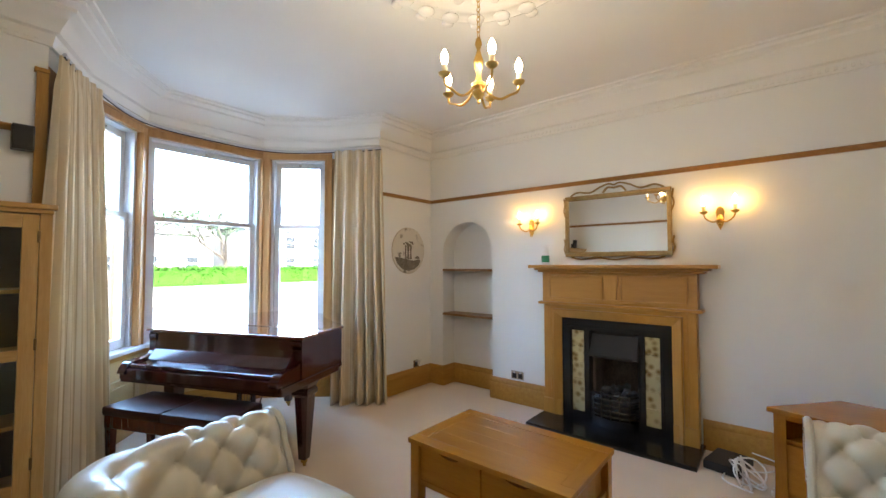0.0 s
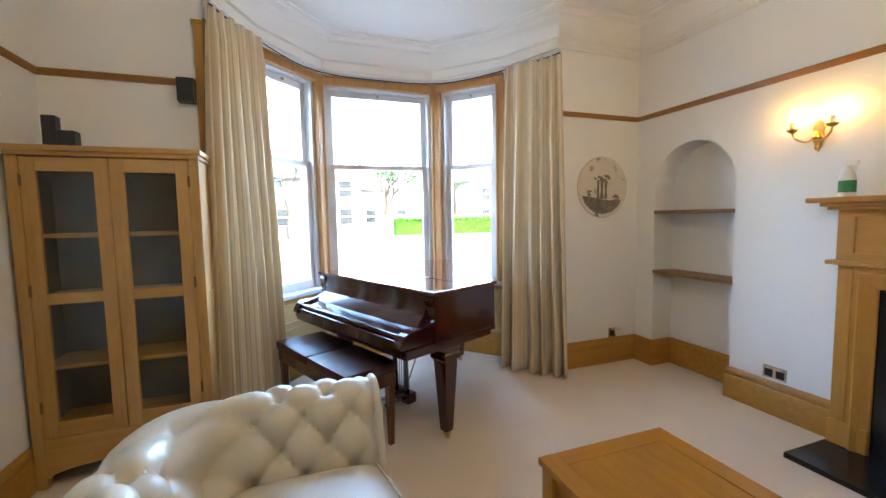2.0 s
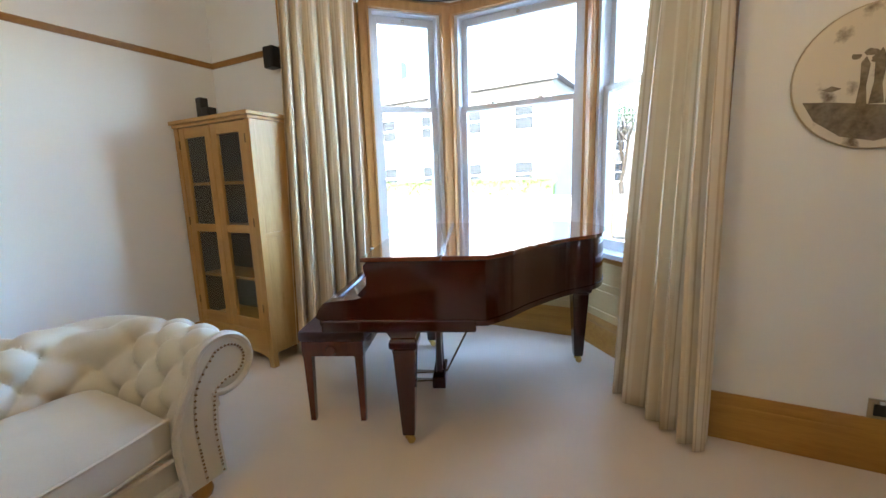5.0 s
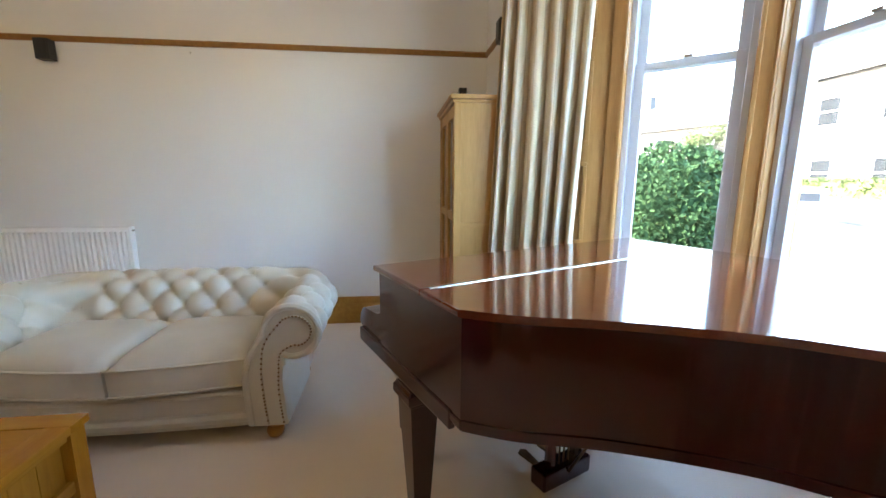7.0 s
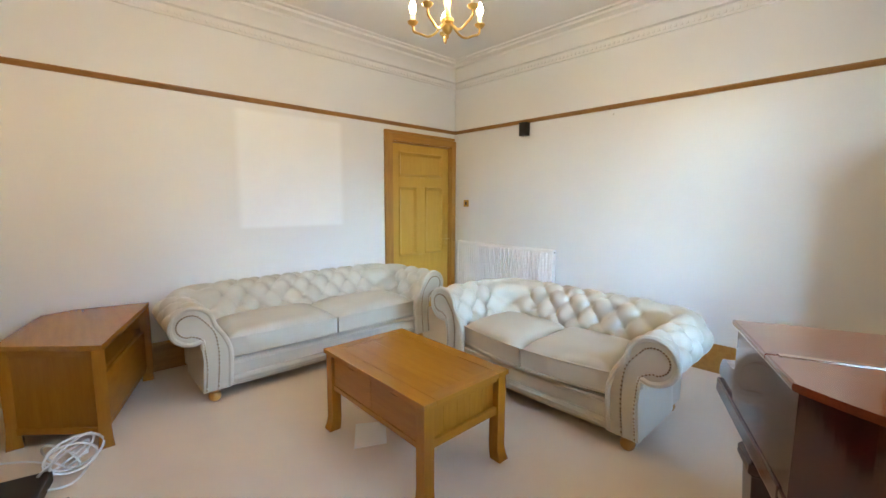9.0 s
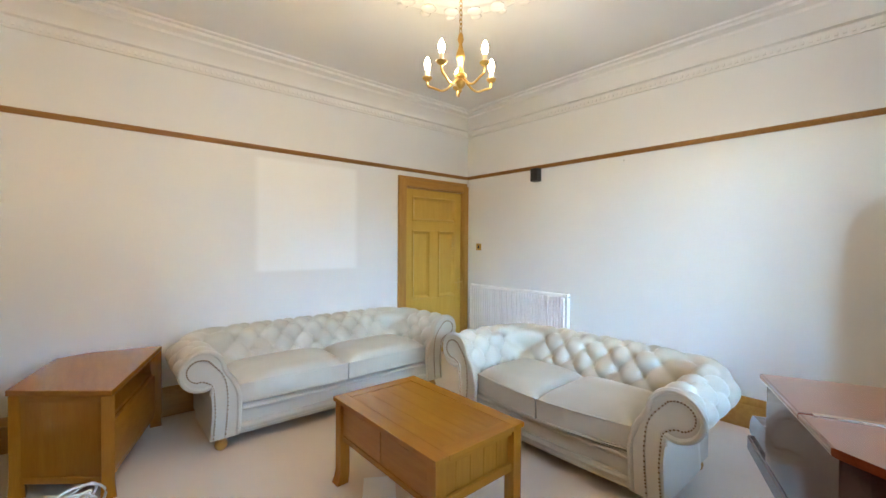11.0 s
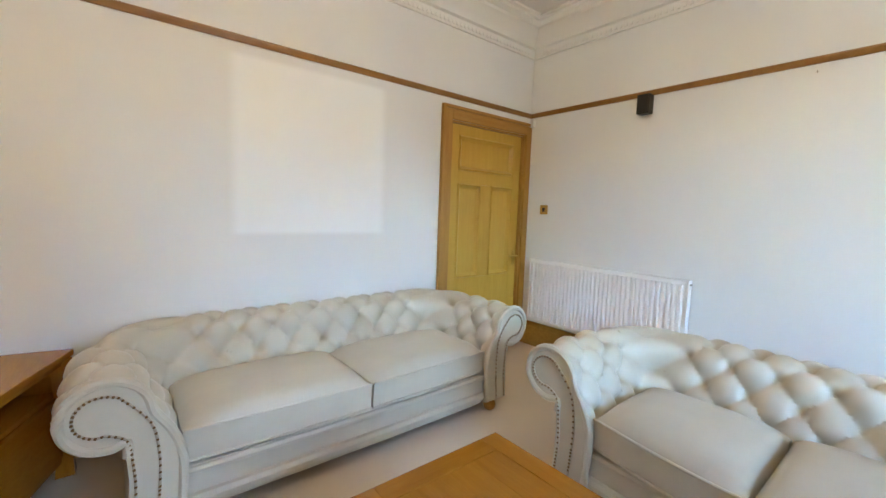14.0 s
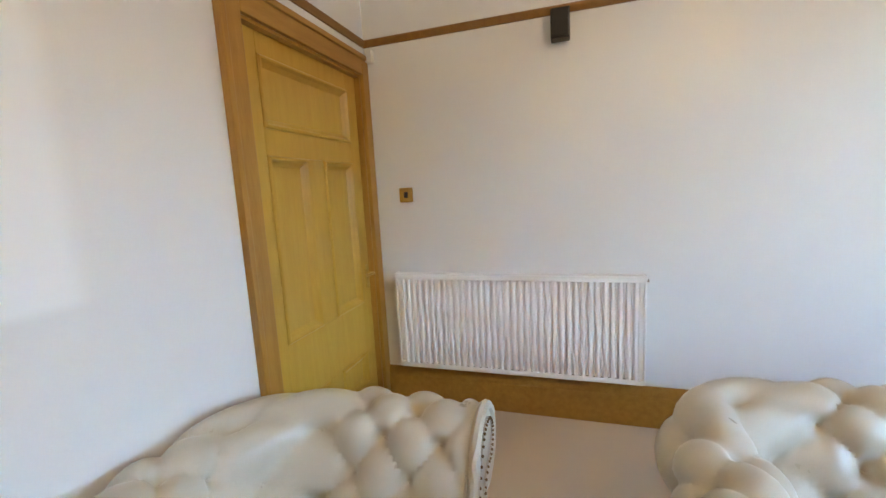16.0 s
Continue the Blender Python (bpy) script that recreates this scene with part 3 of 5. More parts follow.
curtain([(-1.17, 0.36, 0), (-1.02, 0.12, 0), (-0.90, -0.09, 0)], [(-1.27, 0.26, 0), (-1.08, 0.02, 0), (-0.88, -0.17, 0)], 2.66, 6, 1, "full-length cream striped curtain drawn back beside the plaque")
curtain([(-3.41, -0.09, 0), (-3.30, 0.12, 0), (-3.15, 0.36, 0)], [(-3.46, -0.17, 0), (-3.27, 0.04, 0), (-3.10, 0.24, 0)], 2.66, 6, 4, "full-length cream striped curtain drawn back beside the bookcase")

# ---------- fireplace ----------
fp = thing("fireplace", pose(0, -2.195, 0), "oak fire surround with a black cast-iron insert and patterned tiles", "fireplace")
# local y runs along the wall, -x into the room
part("mantel_shelf", boxes((-0.21, -0.002, -0.79, 0.755, 1.405, 1.435), (-0.185, -0.002, -0.73, 0.70, 1.385, 1.405), (-0.16, -0.002, -0.70, 0.675, 1.365, 1.385), bev=0.006), OAK["y"], fp, "broad oak mantel shelf")
part("frieze", boxes((-0.115, -0.002, -0.645, 0.645, 1.085, 1.365), bev=0.004), OAK["y"], fp)
for a, b in ((0.07, 0.58), (-0.58, -0.07)):
    part("frieze_moulding", boxes((-0.125, -0.113, a, b, 1.325, 1.34), (-0.125, -0.113, a, b, 1.115, 1.13), (-0.125, -0.113, a, a + 0.015, 1.13, 1.325), (-0.125, -0.113, b - 0.015, b, 1.13, 1.325), bev=0.003), OAK["y"], fp)
part("keystone", prism([(-0.045, 1.13), (0.045, 1.13), (0.06, 1.345), (-0.06, 1.345)], 0.0, 0.022, bev=0.004, m=Matrix(((0, 0, -1, -0.112), (1, 0, 0, 0), (0, 1, 0, 0), (0, 0, 0, 1)))), OAK["z"], fp)
part("frieze_ledge", boxes((-0.15, -0.002, -0.68, 0.68, 1.060, 1.085), bev=0.008), OAK["y"], fp)
for s in (-1, 1):
    lo, hi = sorted((s * 0.465, s * 0.635))
    part("pilaster", boxes((-0.11, -0.002, lo, hi, 0.032, 1.06), bev=0.005), OAK["z"], fp)
    part("plinth_block", boxes((-0.125, -0.11, lo - 0.004, hi + 0.004, 0.032, 0.17), bev=0.004), OAK["z"], fp)
    lo, hi = sorted((s * 0.565, s * 0.575))
    part("pilaster_bead", boxes((-0.116, -0.109, lo, hi, 0.17, 1.06), bev=0.003), OAK["z"], fp)
part("lintel", boxes((-0.11, -0.002, -0.465, 0.465, 0.945, 1.06), bev=0.005), OAK["y"], fp)
mould = [(0.0, -0.09), (0.0, -0.104), (0.012, -0.110), (0.055, -0.130), (0.068, -0.136), (0.078, -0.130), (0.080, -0.108)]
bm = bmesh.new()
rings = []
for sy, sz in ((-1, 0), (-1, 1), (1, 1), (1, 0)):
    rings.append([bm.verts.new((px, sy * (0.460 + w_), 0.032 if not sz else 0.943 + w_)) for w_, px in mould])
for u, v in zip(rings, rings[1:]):
    for k in range(len(mould) - 1):
        bm.faces.new((u[k], u[k + 1], v[k + 1], v[k]))
part("inner_moulding", bm, OAK["z"], fp, "broad sloping moulding round the iron")
for y0, y1, z0, z1 in ((-0.462, -0.37, 0.032, 0.845), (0.37, 0.462, 0.032, 0.845), (-0.462, 0.462, 0.845, 0.945), (-0.255, -0.205, 0.032, 0.845), (0.205, 0.255, 0.032, 0.845)):
    part("iron_plate", boxes((-0.095, -0.002, y0, y1, z0, z1), bev=0.006), IRON, fp, "black cast-iron fire front")
part("iron_bead", boxes((-0.108, -0.093, -0.40, 0.40, 0.86, 0.875), (-0.108, -0.093, -0.395, -0.38, 0.032, 0.86), (-0.108, -0.093, 0.38, 0.395, 0.032, 0.86),
                        (-0.108, -0.093, -0.215, -0.203, 0.032, 0.78), (-0.108, -0.093, 0.203, 0.215, 0.032, 0.78), bev=0.003), IRON, fp)
for s in (-1, 1):
    z = 0.10
    for k in range(5):
        lo, hi = sorted((s * 0.257, s * 0.368))
        part("tile", boxes((-0.082, -0.06, lo, hi, z, z + 0.144), bev=0.003), TILE, fp, "cream and olive patterned tile")
        z += 0.147
    lo, hi = sorted((s * 0.255, s * 0.37))
    part("tile_base", boxes((-0.09, -0.002, lo, hi, 0.032, 0.10), bev=0.004), IRON, fp)
    part("tile_backing", boxes((-0.06, -0.002, lo, hi, 0.10, 0.845)), IRON, fp)
# hood, firebox, grate
hood = prism([(-0.12, 0.62), (-0.04, 0.84), (0.0, 0.84), (0.0, 0.62)], -0.204, 0.204, m=Matrix(((1, 0, 0, 0), (0, 0, 1, 0), (0, 1, 0, 0), (0, 0, 0, 1))))
part("hood", hood, IRON, fp, "sloped black hood")
part("hood_rib", boxes((-0.128, -0.05, -0.16, 0.16, 0.615, 0.635), bev=0.004), IRON, fp)
part("hood_rib", boxes((-0.05, -0.03, -0.17, 0.17, 0.81, 0.84), bev=0.004), IRON, fp)
part("firebox", boxes((0.0, 0.30, -0.22, -0.19, 0.0, 0.72), (0.0, 0.30, 0.19, 0.22, 0.0, 0.72), (0.26, 0.30, -0.19, 0.19, 0.0, 0.72), (0.0, 0.26, -0.19, 0.19, 0.0, 0.02)), SOOT, fp, "sooty fireclay back and cheeks")
gr = bmesh.new()
for k in range(5):
    z = 0.14 + k * 0.045
    tube(spline([(-0.09, -0.195, z), (-0.16, -0.15, z), (-0.185, 0, z), (-0.16, 0.15, z), (-0.09, 0.195, z)], 6), 0.009, 6, gr)
for yy in (-0.15, -0.075, 0, 0.075, 0.15):
    tube([(-0.165 - 0.02 * (abs(yy) < 0.1), yy, 0.11), (-0.165 - 0.02 * (abs(yy) < 0.1), yy, 0.34)], 0.008, 6, gr)
part("grate", gr, IRON, fp, "curved iron fire basket")
part("ash_front", prism([(-0.06, -0.20), (-0.15, -0.17), (-0.19, 0), (-0.15, 0.17), (-0.06, 0.20)], 0.032, 0.115, bev=0.006), IRON, fp)
rng = random.Random(5)
for k in range(26):
    cb = bmesh.new()
    bmesh.ops.create_icosphere(cb, subdivisions=1, radius=0.036)
    for v in cb.verts:
        v.co *= rng.uniform(0.7, 1.2)
    moved(cb, Matrix.Translation((rng.uniform(-0.12, 0.16), rng.uniform(-0.15, 0.15), 0.27 + rng.uniform(-0.03, 0.07))))
    part("coal", cb, COAL, fp)
part("coal_bed", boxes((-0.13, 0.25, -0.185, 0.185, 0.12, 0.26), bev=0.02), COAL, fp)
tagged(part("hearth_slab", boxes((-0.475, -0.002, -2.86, -1.545, 0.0, 0.032), bev=0.005), SLATE), "polished black slate hearth in front of the fireplace", "hearth", kind="structure")

# niche shelves
for z in (0.835, 1.36):
    sh = prism([(0.005, NICHE0 - 0.004), (NDEPTH - 0.003, NICHE0 - 0.004), (NDEPTH - 0.003, NICHE1 + 0.004), (-0.012, NICHE1 + 0.004), (-0.012, NICHE0 - 0.004)], z, z + 0.028, bev=0.004)
    tagged(part("niche_shelf", sh, SHELFW), "plain oak shelf set into the arched niche", "shelf", "niche shelves")

# ---------- mirror over the mantel ----------
mr = thing("mirror", pose(-0.004, -2.205, 1.51), "rectangular mirror in a thin gilt frame with a ribbon crest", "mirror")
hw, hh = 0.455, 0.575
part("backing", boxes((-0.012, 0.0, -hw + 0.01, hw - 0.01, 0.01, hh - 0.01)), GILT, mr)
part("glass", boxes((-0.016, -0.012, -hw + 0.03, hw - 0.03, 0.03, hh - 0.03)), MIRROR, mr, "silvered mirror glass")
part("frame", boxes((-0.034, 0.0, -hw, hw, 0, 0.034), (-0.034, 0.0, -hw, hw, hh - 0.034, hh), (-0.034, 0.0, -hw, -hw + 0.034, 0.034, hh - 0.034), (-0.034, 0.0, hw - 0.034, hw, 0.034, hh - 0.034), bev=0.007), GILT, mr)
for za in (0.034, hh - 0.044):
    part("inner_bead", boxes((-0.026, -0.012, -hw + 0.034, hw - 0.034, za, za + 0.010), bev=0.003), GILT, mr)
cr = bmesh.new()
for s in (-1, 1):
    tube(spline([(-0.018, s * 0.40, hh + 0.005), (-0.018, s * 0.33, hh + 0.035), (-0.018, s * 0.22, hh + 0.02), (-0.018, s * 0.13, hh + 0.06), (-0.018, s * 0.05, hh + 0.085), (-0.018, 0, hh + 0.07)], 8), 0.008, 6, cr)
    tube(spline([(-0.018, s * 0.10, hh + 0.005), (-0.018, s * 0.06, hh + 0.05), (-0.018, 0.0, hh + 0.045)], 8), 0.010, 6, cr)
part("crest", cr, GILT, mr, "carved gilt ribbon crest", True)
bt = bmesh.new()
tube(spline([(-0.016, -0.40, -0.003), (-0.016, -0.3, -0.022), (-0.016, -0.15, -0.008), (-0.016, 0, -0.028), (-0.016, 0.15, -0.008), (-0.016, 0.3, -0.022), (-0.016, 0.40, -0.003)], 8), 0.008, 6, bt)
part("lower_scroll", bt, GILT, mr, "", True)
for s in (-1, 1):
    for z0, z1 in ((0.02, 0.17), (0.38, 0.56)):
        part("side_scroll", tube(spline([(-0.016, s * (hw - 0.002), z0), (-0.016, s * (hw + 0.016), (z0 * 2 + z1) / 3), (-0.016, s * (hw + 0.006), (z0 + 2 * z1) / 3), (-0.016, s * (hw + 0.014), z1)], 6), 0.007, 6), GILT, mr, "", True)


# ---------- wall lights and chandelier ----------
def candle(parent, p, tube_h, s=1.0, glass=BULB):
    x, y, z = p
    part("drip_cup", lathe([(0.004, 0), (0.012 * s, 0.002), (0.026 * s, 0.012), (0.030 * s, 0.022), (0.027 * s, 0.022), (0.008, 0.012)], 14, at=p), BRASS, parent, "", True)
    part("candle_tube", lathe([(0.0125 * s, 0.014), (0.0125 * s, 0.014 + tube_h)], 12, at=p), CANDLE, parent, "ivory candle tube", True)
    part("bulb", lathe([(0.008, 0), (0.013 * s, 0.012), (0.0175 * s, 0.030), (0.015 * s, 0.048), (0.007, 0.066), (0.001, 0.076)], 12, at=(x, y, z + 0.014 + tube_h)), glass, parent, "lit candle bulb", True)


wl = thing("wall_light", pose(-0.003, -1.385, 1.80), "twin-arm brass wall light with lit candle bulbs", "wall light", "wall lights")
part("back_plate", prism([(0, 0.10), (0.022, 0.085), (0.03, 0.055), (0.02, 0.02), (0.028, -0.02), (0.012, -0.06), (0, -0.085), (-0.012, -0.06), (-0.028, -0.02), (-0.02, 0.02), (-0.03, 0.055), (-0.022, 0.085)],
                         0, 0.014, bev=0.003, m=Matrix(((0, 0, -1, 0), (1, 0, 0, 0), (0, 1, 0, 0), (0, 0, 0, 1)))), BRASS, wl)
part("boss", lathe([(0.002, 0.0), (0.018, 0.006), (0.024, 0.02), (0.014, 0.04), (0.006, 0.055)], 14, at=(-0.03, 0, -0.02)), BRASS, wl, "", True)
part("finial", lathe([(0.002, -0.05), (0.010, -0.035), (0.005, -0.02), (0.014, -0.008), (0.008, 0.0)], 12, at=(-0.03, 0, -0.03)), BRASS, wl, "", True)
for s in (-1, 1):
    part("arm", tube(spline([(-0.03, 0, 0.0), (-0.055, s * 0.04, -0.025), (-0.075, s * 0.085, 0.0), (-0.08, s * 0.10, 0.035)], 8), 0.006, 8), BRASS, wl, "", True)
    candle(wl, (-0.08, s * 0.10, 0.035), 0.055)
copy_thing(wl, pose(-0.003, -2.99, 1.79))

rs = thing("ceiling_rose", pose(MID, -2.2, TOP) @ Matrix.Diagonal((1.30, 1.30, 1.2, 1)), "round moulded plaster rose with leaf ornament", "ceiling rose")
part("disc", lathe([(0.44, 0.0), (0.44, -0.012), (0.42, -0.022), (0.40, -0.014), (0.36, -0.016), (0.34, -0.032), (0.31, -0.034), (0.29, -0.02), (0.18, -0.022), (0.16, -0.04), (0.12, -0.045), (0.08, -0.06), (0.02, -0.065)], 64), CEIL, rs, "", True)
lf = bmesh.new()
bmesh.ops.create_icosphere(lf, subdivisions=2, radius=1)
lf_m = lf.copy()
for k in range(20):
    a = 2 * math.pi * k / 20
    for r0, sx, sy in ((0.235, 0.055, 0.026), (0.325, 0.022, 0.034), (0.395, 0.040, 0.042), (0.445, 0.028, 0.030)):
        lb = lf_m.copy()
        moved(lb, pose(r0 * math.cos(a), r0 * math.sin(a), -0.022, 0, 0, math.degrees(a)) @ Matrix.Diagonal((sx, sy, 0.015, 1)) @ pose(0, 0, 0, 18 * math.sin(5 * a), 0, 25 * math.cos(3 * a)))
        part("leaf", lb, CEIL, rs, "", True)
lf.free()
lf_m.free()

ch = thing("chandelier", pose(MID, -2.2, 2.23), "five-arm brass chandelier with lit candle bulbs on a chain", "chandelier")
part("stem", lathe([(0.002, 0.0), (0.010, 0.008), (0.007, 0.022), (0.018, 0.03), (0.028, 0.045), (0.030, 0.06), (0.02, 0.075), (0.034, 0.085), (0.036, 0.10), (0.018, 0.115), (0.012, 0.15), (0.022, 0.19), (0.026, 0.215),
                    (0.014, 0.25), (0.009, 0.275), (0.018, 0.30), (0.012, 0.33), (0.004, 0.34)], 18), BRASS, ch, "turned brass stem", True)
for k in range(5):
    a = 2 * math.pi * k / 5 + 0.28
    c, s_ = math.cos(a), math.sin(a)
    part("arm", tube(spline([(c * r, s_ * r, z) for r, z in ((0.03, 0.075), (0.07, 0.035), (0.11, 0.022), (0.155, 0.04), (0.19, 0.055), (0.197, 0.085))], 8), 0.0065, 8), BRASS, ch, "", True)
    candle(ch, (c * 0.197, s_ * 0.197, 0.085), 0.05, 1.0, CLEARBULB)
z = 0.335
k = 0
while z < 0.70:
    lk = bmesh.new()
    pts = [(0.009 * math.cos(t), 0, 0.017 * math.sin(t)) for t in [2 * math.pi * i / 10 for i in range(11)]]
    tube(pts, 0.0022, 5, lk)
    moved(lk, pose(0, 0, z + 0.015, 0, 0, 90 * (k % 2)))
    part("chain_link", lk, BRASS, ch)
    z += 0.026
    k += 1
part("canopy", lathe([(0.045, 0.705), (0.04, 0.69), (0.012, 0.675), (0.004, 0.67)], 18), BRASS, ch, "", True)


# ---------- chesterfield sofas ----------
def sofa(m, width, depth, label, bow=0.0, seats=2, seed=0):
    """Local x along the width, front at y = 0, back towards +y."""
    so = thing("chesterfield_sofa", m, label, "sofa", "sofas")
    rng = random.Random(seed)
    aw = 0.335              # thickness of arms and back
    hw = width / 2
    # profile: outward distance and height; the roll bends over to the outside
    prof = [(0.0, 0.30), (0.008, 0.38), (0.038, 0.46), (0.085, 0.535)]
    for k in range(0, 15):
        a = math.radians(158 - k * 19.5)
        prof.append((0.215 + 0.122 * math.cos(a), 0.552 + 0.118 * math.sin(a)))
    prof += [(0.165, 0.39), (0.158, 0.30), (0.172, 0.09)]
    plen = [0.0]
    for (a0, b0), (a1, b1) in zip(prof, prof[1:]):
        plen.append(plen[-1] + math.hypot(a1 - a0, b1 - b0))
    fine = []
    nv = 76
    tuft_end = plen[12]
    for j in range(nv + 1):
        t = plen[-1] * j / nv
        k = max(i for i in range(len(plen)) if plen[i] <= t + 1e-9)
        k = min(k, len(plen) - 2)
        f = (t - plen[k]) / (plen[k + 1] - plen[k])
        fine.append((prof[k][0] + f * (prof[k + 1][0] - prof[k][0]), prof[k][1] + f * (prof[k + 1][1] - prof[k][1]), t))
    # inner path: left arm, rounded corner, back, corner, right arm
    r = 0.10
    xi, yb = hw - aw, depth - aw
    path = []
    def add_line(p, q, n):
        for i in range(n):
            path.append((p[0] + (q[0] - p[0]) * i / n, p[1] + (q[1] - p[1]) * i / n))
    def add_arc(cx, cy, a0, a1, n):
        for i in range(n):
            a = math.radians(a0 + (a1 - a0) * i / n)
            path.append((cx + r * math.cos(a), cy + r * math.sin(a)))
    add_line((-xi, 0.012), (-xi, yb - r), 60)
    i0 = len(path)
    add_arc(-xi + r, yb - r, 180, 90, 12)
    add_line((-xi + r, yb), (xi - r, yb), int(130 * width / 1.8))
    add_arc(xi - r, yb - r, 90, 0, 12)
    i1 = len(path)
    add_line((xi, yb - r), (xi, 0.012), 60)
    path.append((xi, 0.012))
    s = [0.0]
    for p, q in zip(path, path[1:]):
        s.append(s[-1] + math.hypot(q[0] - p[0], q[1] - p[1]))
    total = s[-1]
    pitch = total / round(total / 0.185)
    q0 = 0.215
    def surf(i, j):
        px, py = path[i]
        a, b = path[max(i - 1, 0)], path[min(i + 1, len(path) - 1)]
        tx, ty = b[0] - a[0], b[1] - a[1]
        ln = math.hypot(tx, ty)
        nx, ny = -ty / ln, tx / ln          # outward
        w, z, t = fine[j]
        w0, z0, _ = fine[max(j - 1, 0)]
        w1, z1, _ = fine[min(j + 1, nv)]
        dl = math.hypot(w1 - w0, z1 - z0)
        pn = (-(z1 - z0) / dl, (w1 - w0) / dl)   # surface normal in the profile
        d = 0.0
        if t < tuft_end + 0.09:
            ga, gb = s[i] / pitch + t / q0, s[i] / pitch - t / q0
            pil = (abs(math.sin(math.pi * ga)) * abs(math.sin(math.pi * gb)))
            fade = min(1, (tuft_end + 0.09 - t) / 0.10) * min(1, s[i] / 0.05, (total - s[i]) / 0.05)
            fade = max(0, fade)
            dip = math.exp(-3.4 * (math.sin(math.pi * ga) ** 2 + math.sin(math.pi * gb) ** 2))
            d = fade * (0.028 * pil ** 0.62 - 0.006 - 0.036 * dip)
            # soft uneven sag of the hide
            d += fade * 0.004 * noise.noise(Vector((s[i] * 9, t * 9, seed)))
        wo, zo = w + pn[0] * d, z + pn[1] * d
        return Vector((px + nx * wo, py + ny * wo, zo))
    def sheet(a, b):
        bm = bmesh.new()
        g = [[bm.verts.new(surf(i, j)) for j in range(nv + 1)] for i in range(a, b + 1)]
        for u, v in zip(g, g[1:]):
            for j in range(nv):
                bm.faces.new((u[j], u[j + 1], v[j + 1], v[j]))
        return bm
    arm_l = part("arm", sheet(0, i0), LEATHER, so, "buttoned rolled arm", True)
    arm_r = part("arm", sheet(i1, len(path) - 1), LEATHER, so, "buttoned rolled arm", True)
    back = part("backrest", sheet(i0, i1), LEATHER, so, "deep-buttoned rolled back", True)
    # buttons at the crossings of the diamonds
    bb = bmesh.new()
    bmesh.ops.create_icosphere(bb, subdivisions=1, radius=0.009)
    bm_btn = bpy.data.meshes.new("button")
    bb.to_mesh(bm_btn)
    bb.free()
    bm_btn.materials.append(LEATHER)
    def at(sv, tv):
        i = min(range(len(s)), key=lambda k: abs(s[k] - sv))
        j = min(range(nv + 1), key=lambda k: abs(fine[k][2] - tv))
        return i, surf(i, j)
    row = 0
    while row * q0 / 2 < tuft_end + 0.02:
        tv = row * q0 / 2
        k = 0
        while True:
            sv = (k + (0.5 if row % 2 else 0.0)) * pitch
            if sv > total - 0.04:
                break
            if sv > 0.04 and tv > 0.05:
                i, p = at(sv, tv)
                ob = new("button", bm_btn)
                ob.location = p - Vector((0, 0, 0.003))
                ob.parent = arm_l if i <= i0 else arm_r if i >= i1 else back
            k += 1
        row += 1
    # scroll faces with a padded border and nail trim
    for sg in (-1, 1):
        pts = [(sg * (xi + w), z) for w, z in prof]
        outer = pts + [(sg * (xi + 0.0), 0.09)]
        mm = Matrix(((1, 0, 0, 0), (0, 0, 1, 0), (0, 1, 0, 0), (0, 0, 0, 1)))
        face = part("scroll_front", prism(outer, -0.012, 0.02, m=mm, bev=0.006), LEATHER, so, "smooth scroll front edged with nails")
        inner = [Vector((sg * (xi + w_), -0.014, z)) for w_, z in ((0.085, 0.10), (0.072, 0.25), (0.070, 0.38), (0.092, 0.50))]
        for k in range(11):
            a = math.radians(140 - k * 24)
            inner.append(Vector((sg * (xi + 0.225 + 0.075 * math.cos(a)), -0.014, 0.556 + 0.070 * math.sin(a))))
        inner += [Vector((sg * (xi + 0.160), -0.014, 0.45)), Vector((sg * (xi + 0.146), -0.014, 0.36)), Vector((sg * (xi + 0.142), -0.014, 0.25)), Vector((sg * (xi + 0.155), -0.014, 0.10))]
        line = spline(inner, 10)
        edge = spline([Vector((sg * (xi + w_ - 0.004), -0.006, z)) for w_, z in [(0.012, 0.10)] + prof[:20]], 3)
        part("border_roll", tube(edge, 0.017, 8), LEATHER, face, "padded rolled border", True)
        part("piping", tube(line, 0.005, 6), LEATHERDK, face)
        nb = bmesh.new()
        acc, last = 0.0, line[0]
        for p in line[1:]:
            acc += (p - last).length
            last = p
            if acc > 0.0145:
                acc = 0
                bmesh.ops.create_icosphere(nb, subdivisions=1, radius=0.0055, matrix=Matrix.Translation(p + Vector((0, -0.004, 0))))
        tagged(part("nail_trim", nb, BRONZE, face, "row of bronze nail heads", True), kind="stuff")
    # base, front rail, seat deck
    part("base", boxes((-hw + 0.19, hw - 0.19, 0.06, depth - 0.19, 0.075, 0.30), bev=0.01), LEATHER, so)
    fr = [(x, -0.004 - bow * 0.25 * math.cos(math.pi * x / (2 * xi)) + 0.035) for x in [xi * (k / 12 - 1) for k in range(25)]]
    part("front_rail", prism(fr + [(xi, 0.12), (-xi, 0.12)], 0.075, 0.265, bev=0.015), LEATHER, so, "padded front rail")
    part("rail_welt", tube([(x, y - 0.004, 0.245) for x, y in fr], 0.016, 8), LEATHER, so, "", True)
    part("rail_roll", tube([(x, y - 0.004, 0.125) for x, y in fr], [0.026] * len(fr), 8), LEATHER, so, "padded roll along the foot of the rail", True)
    # seat cushions, crowned and piped
    cw = 2 * xi / seats
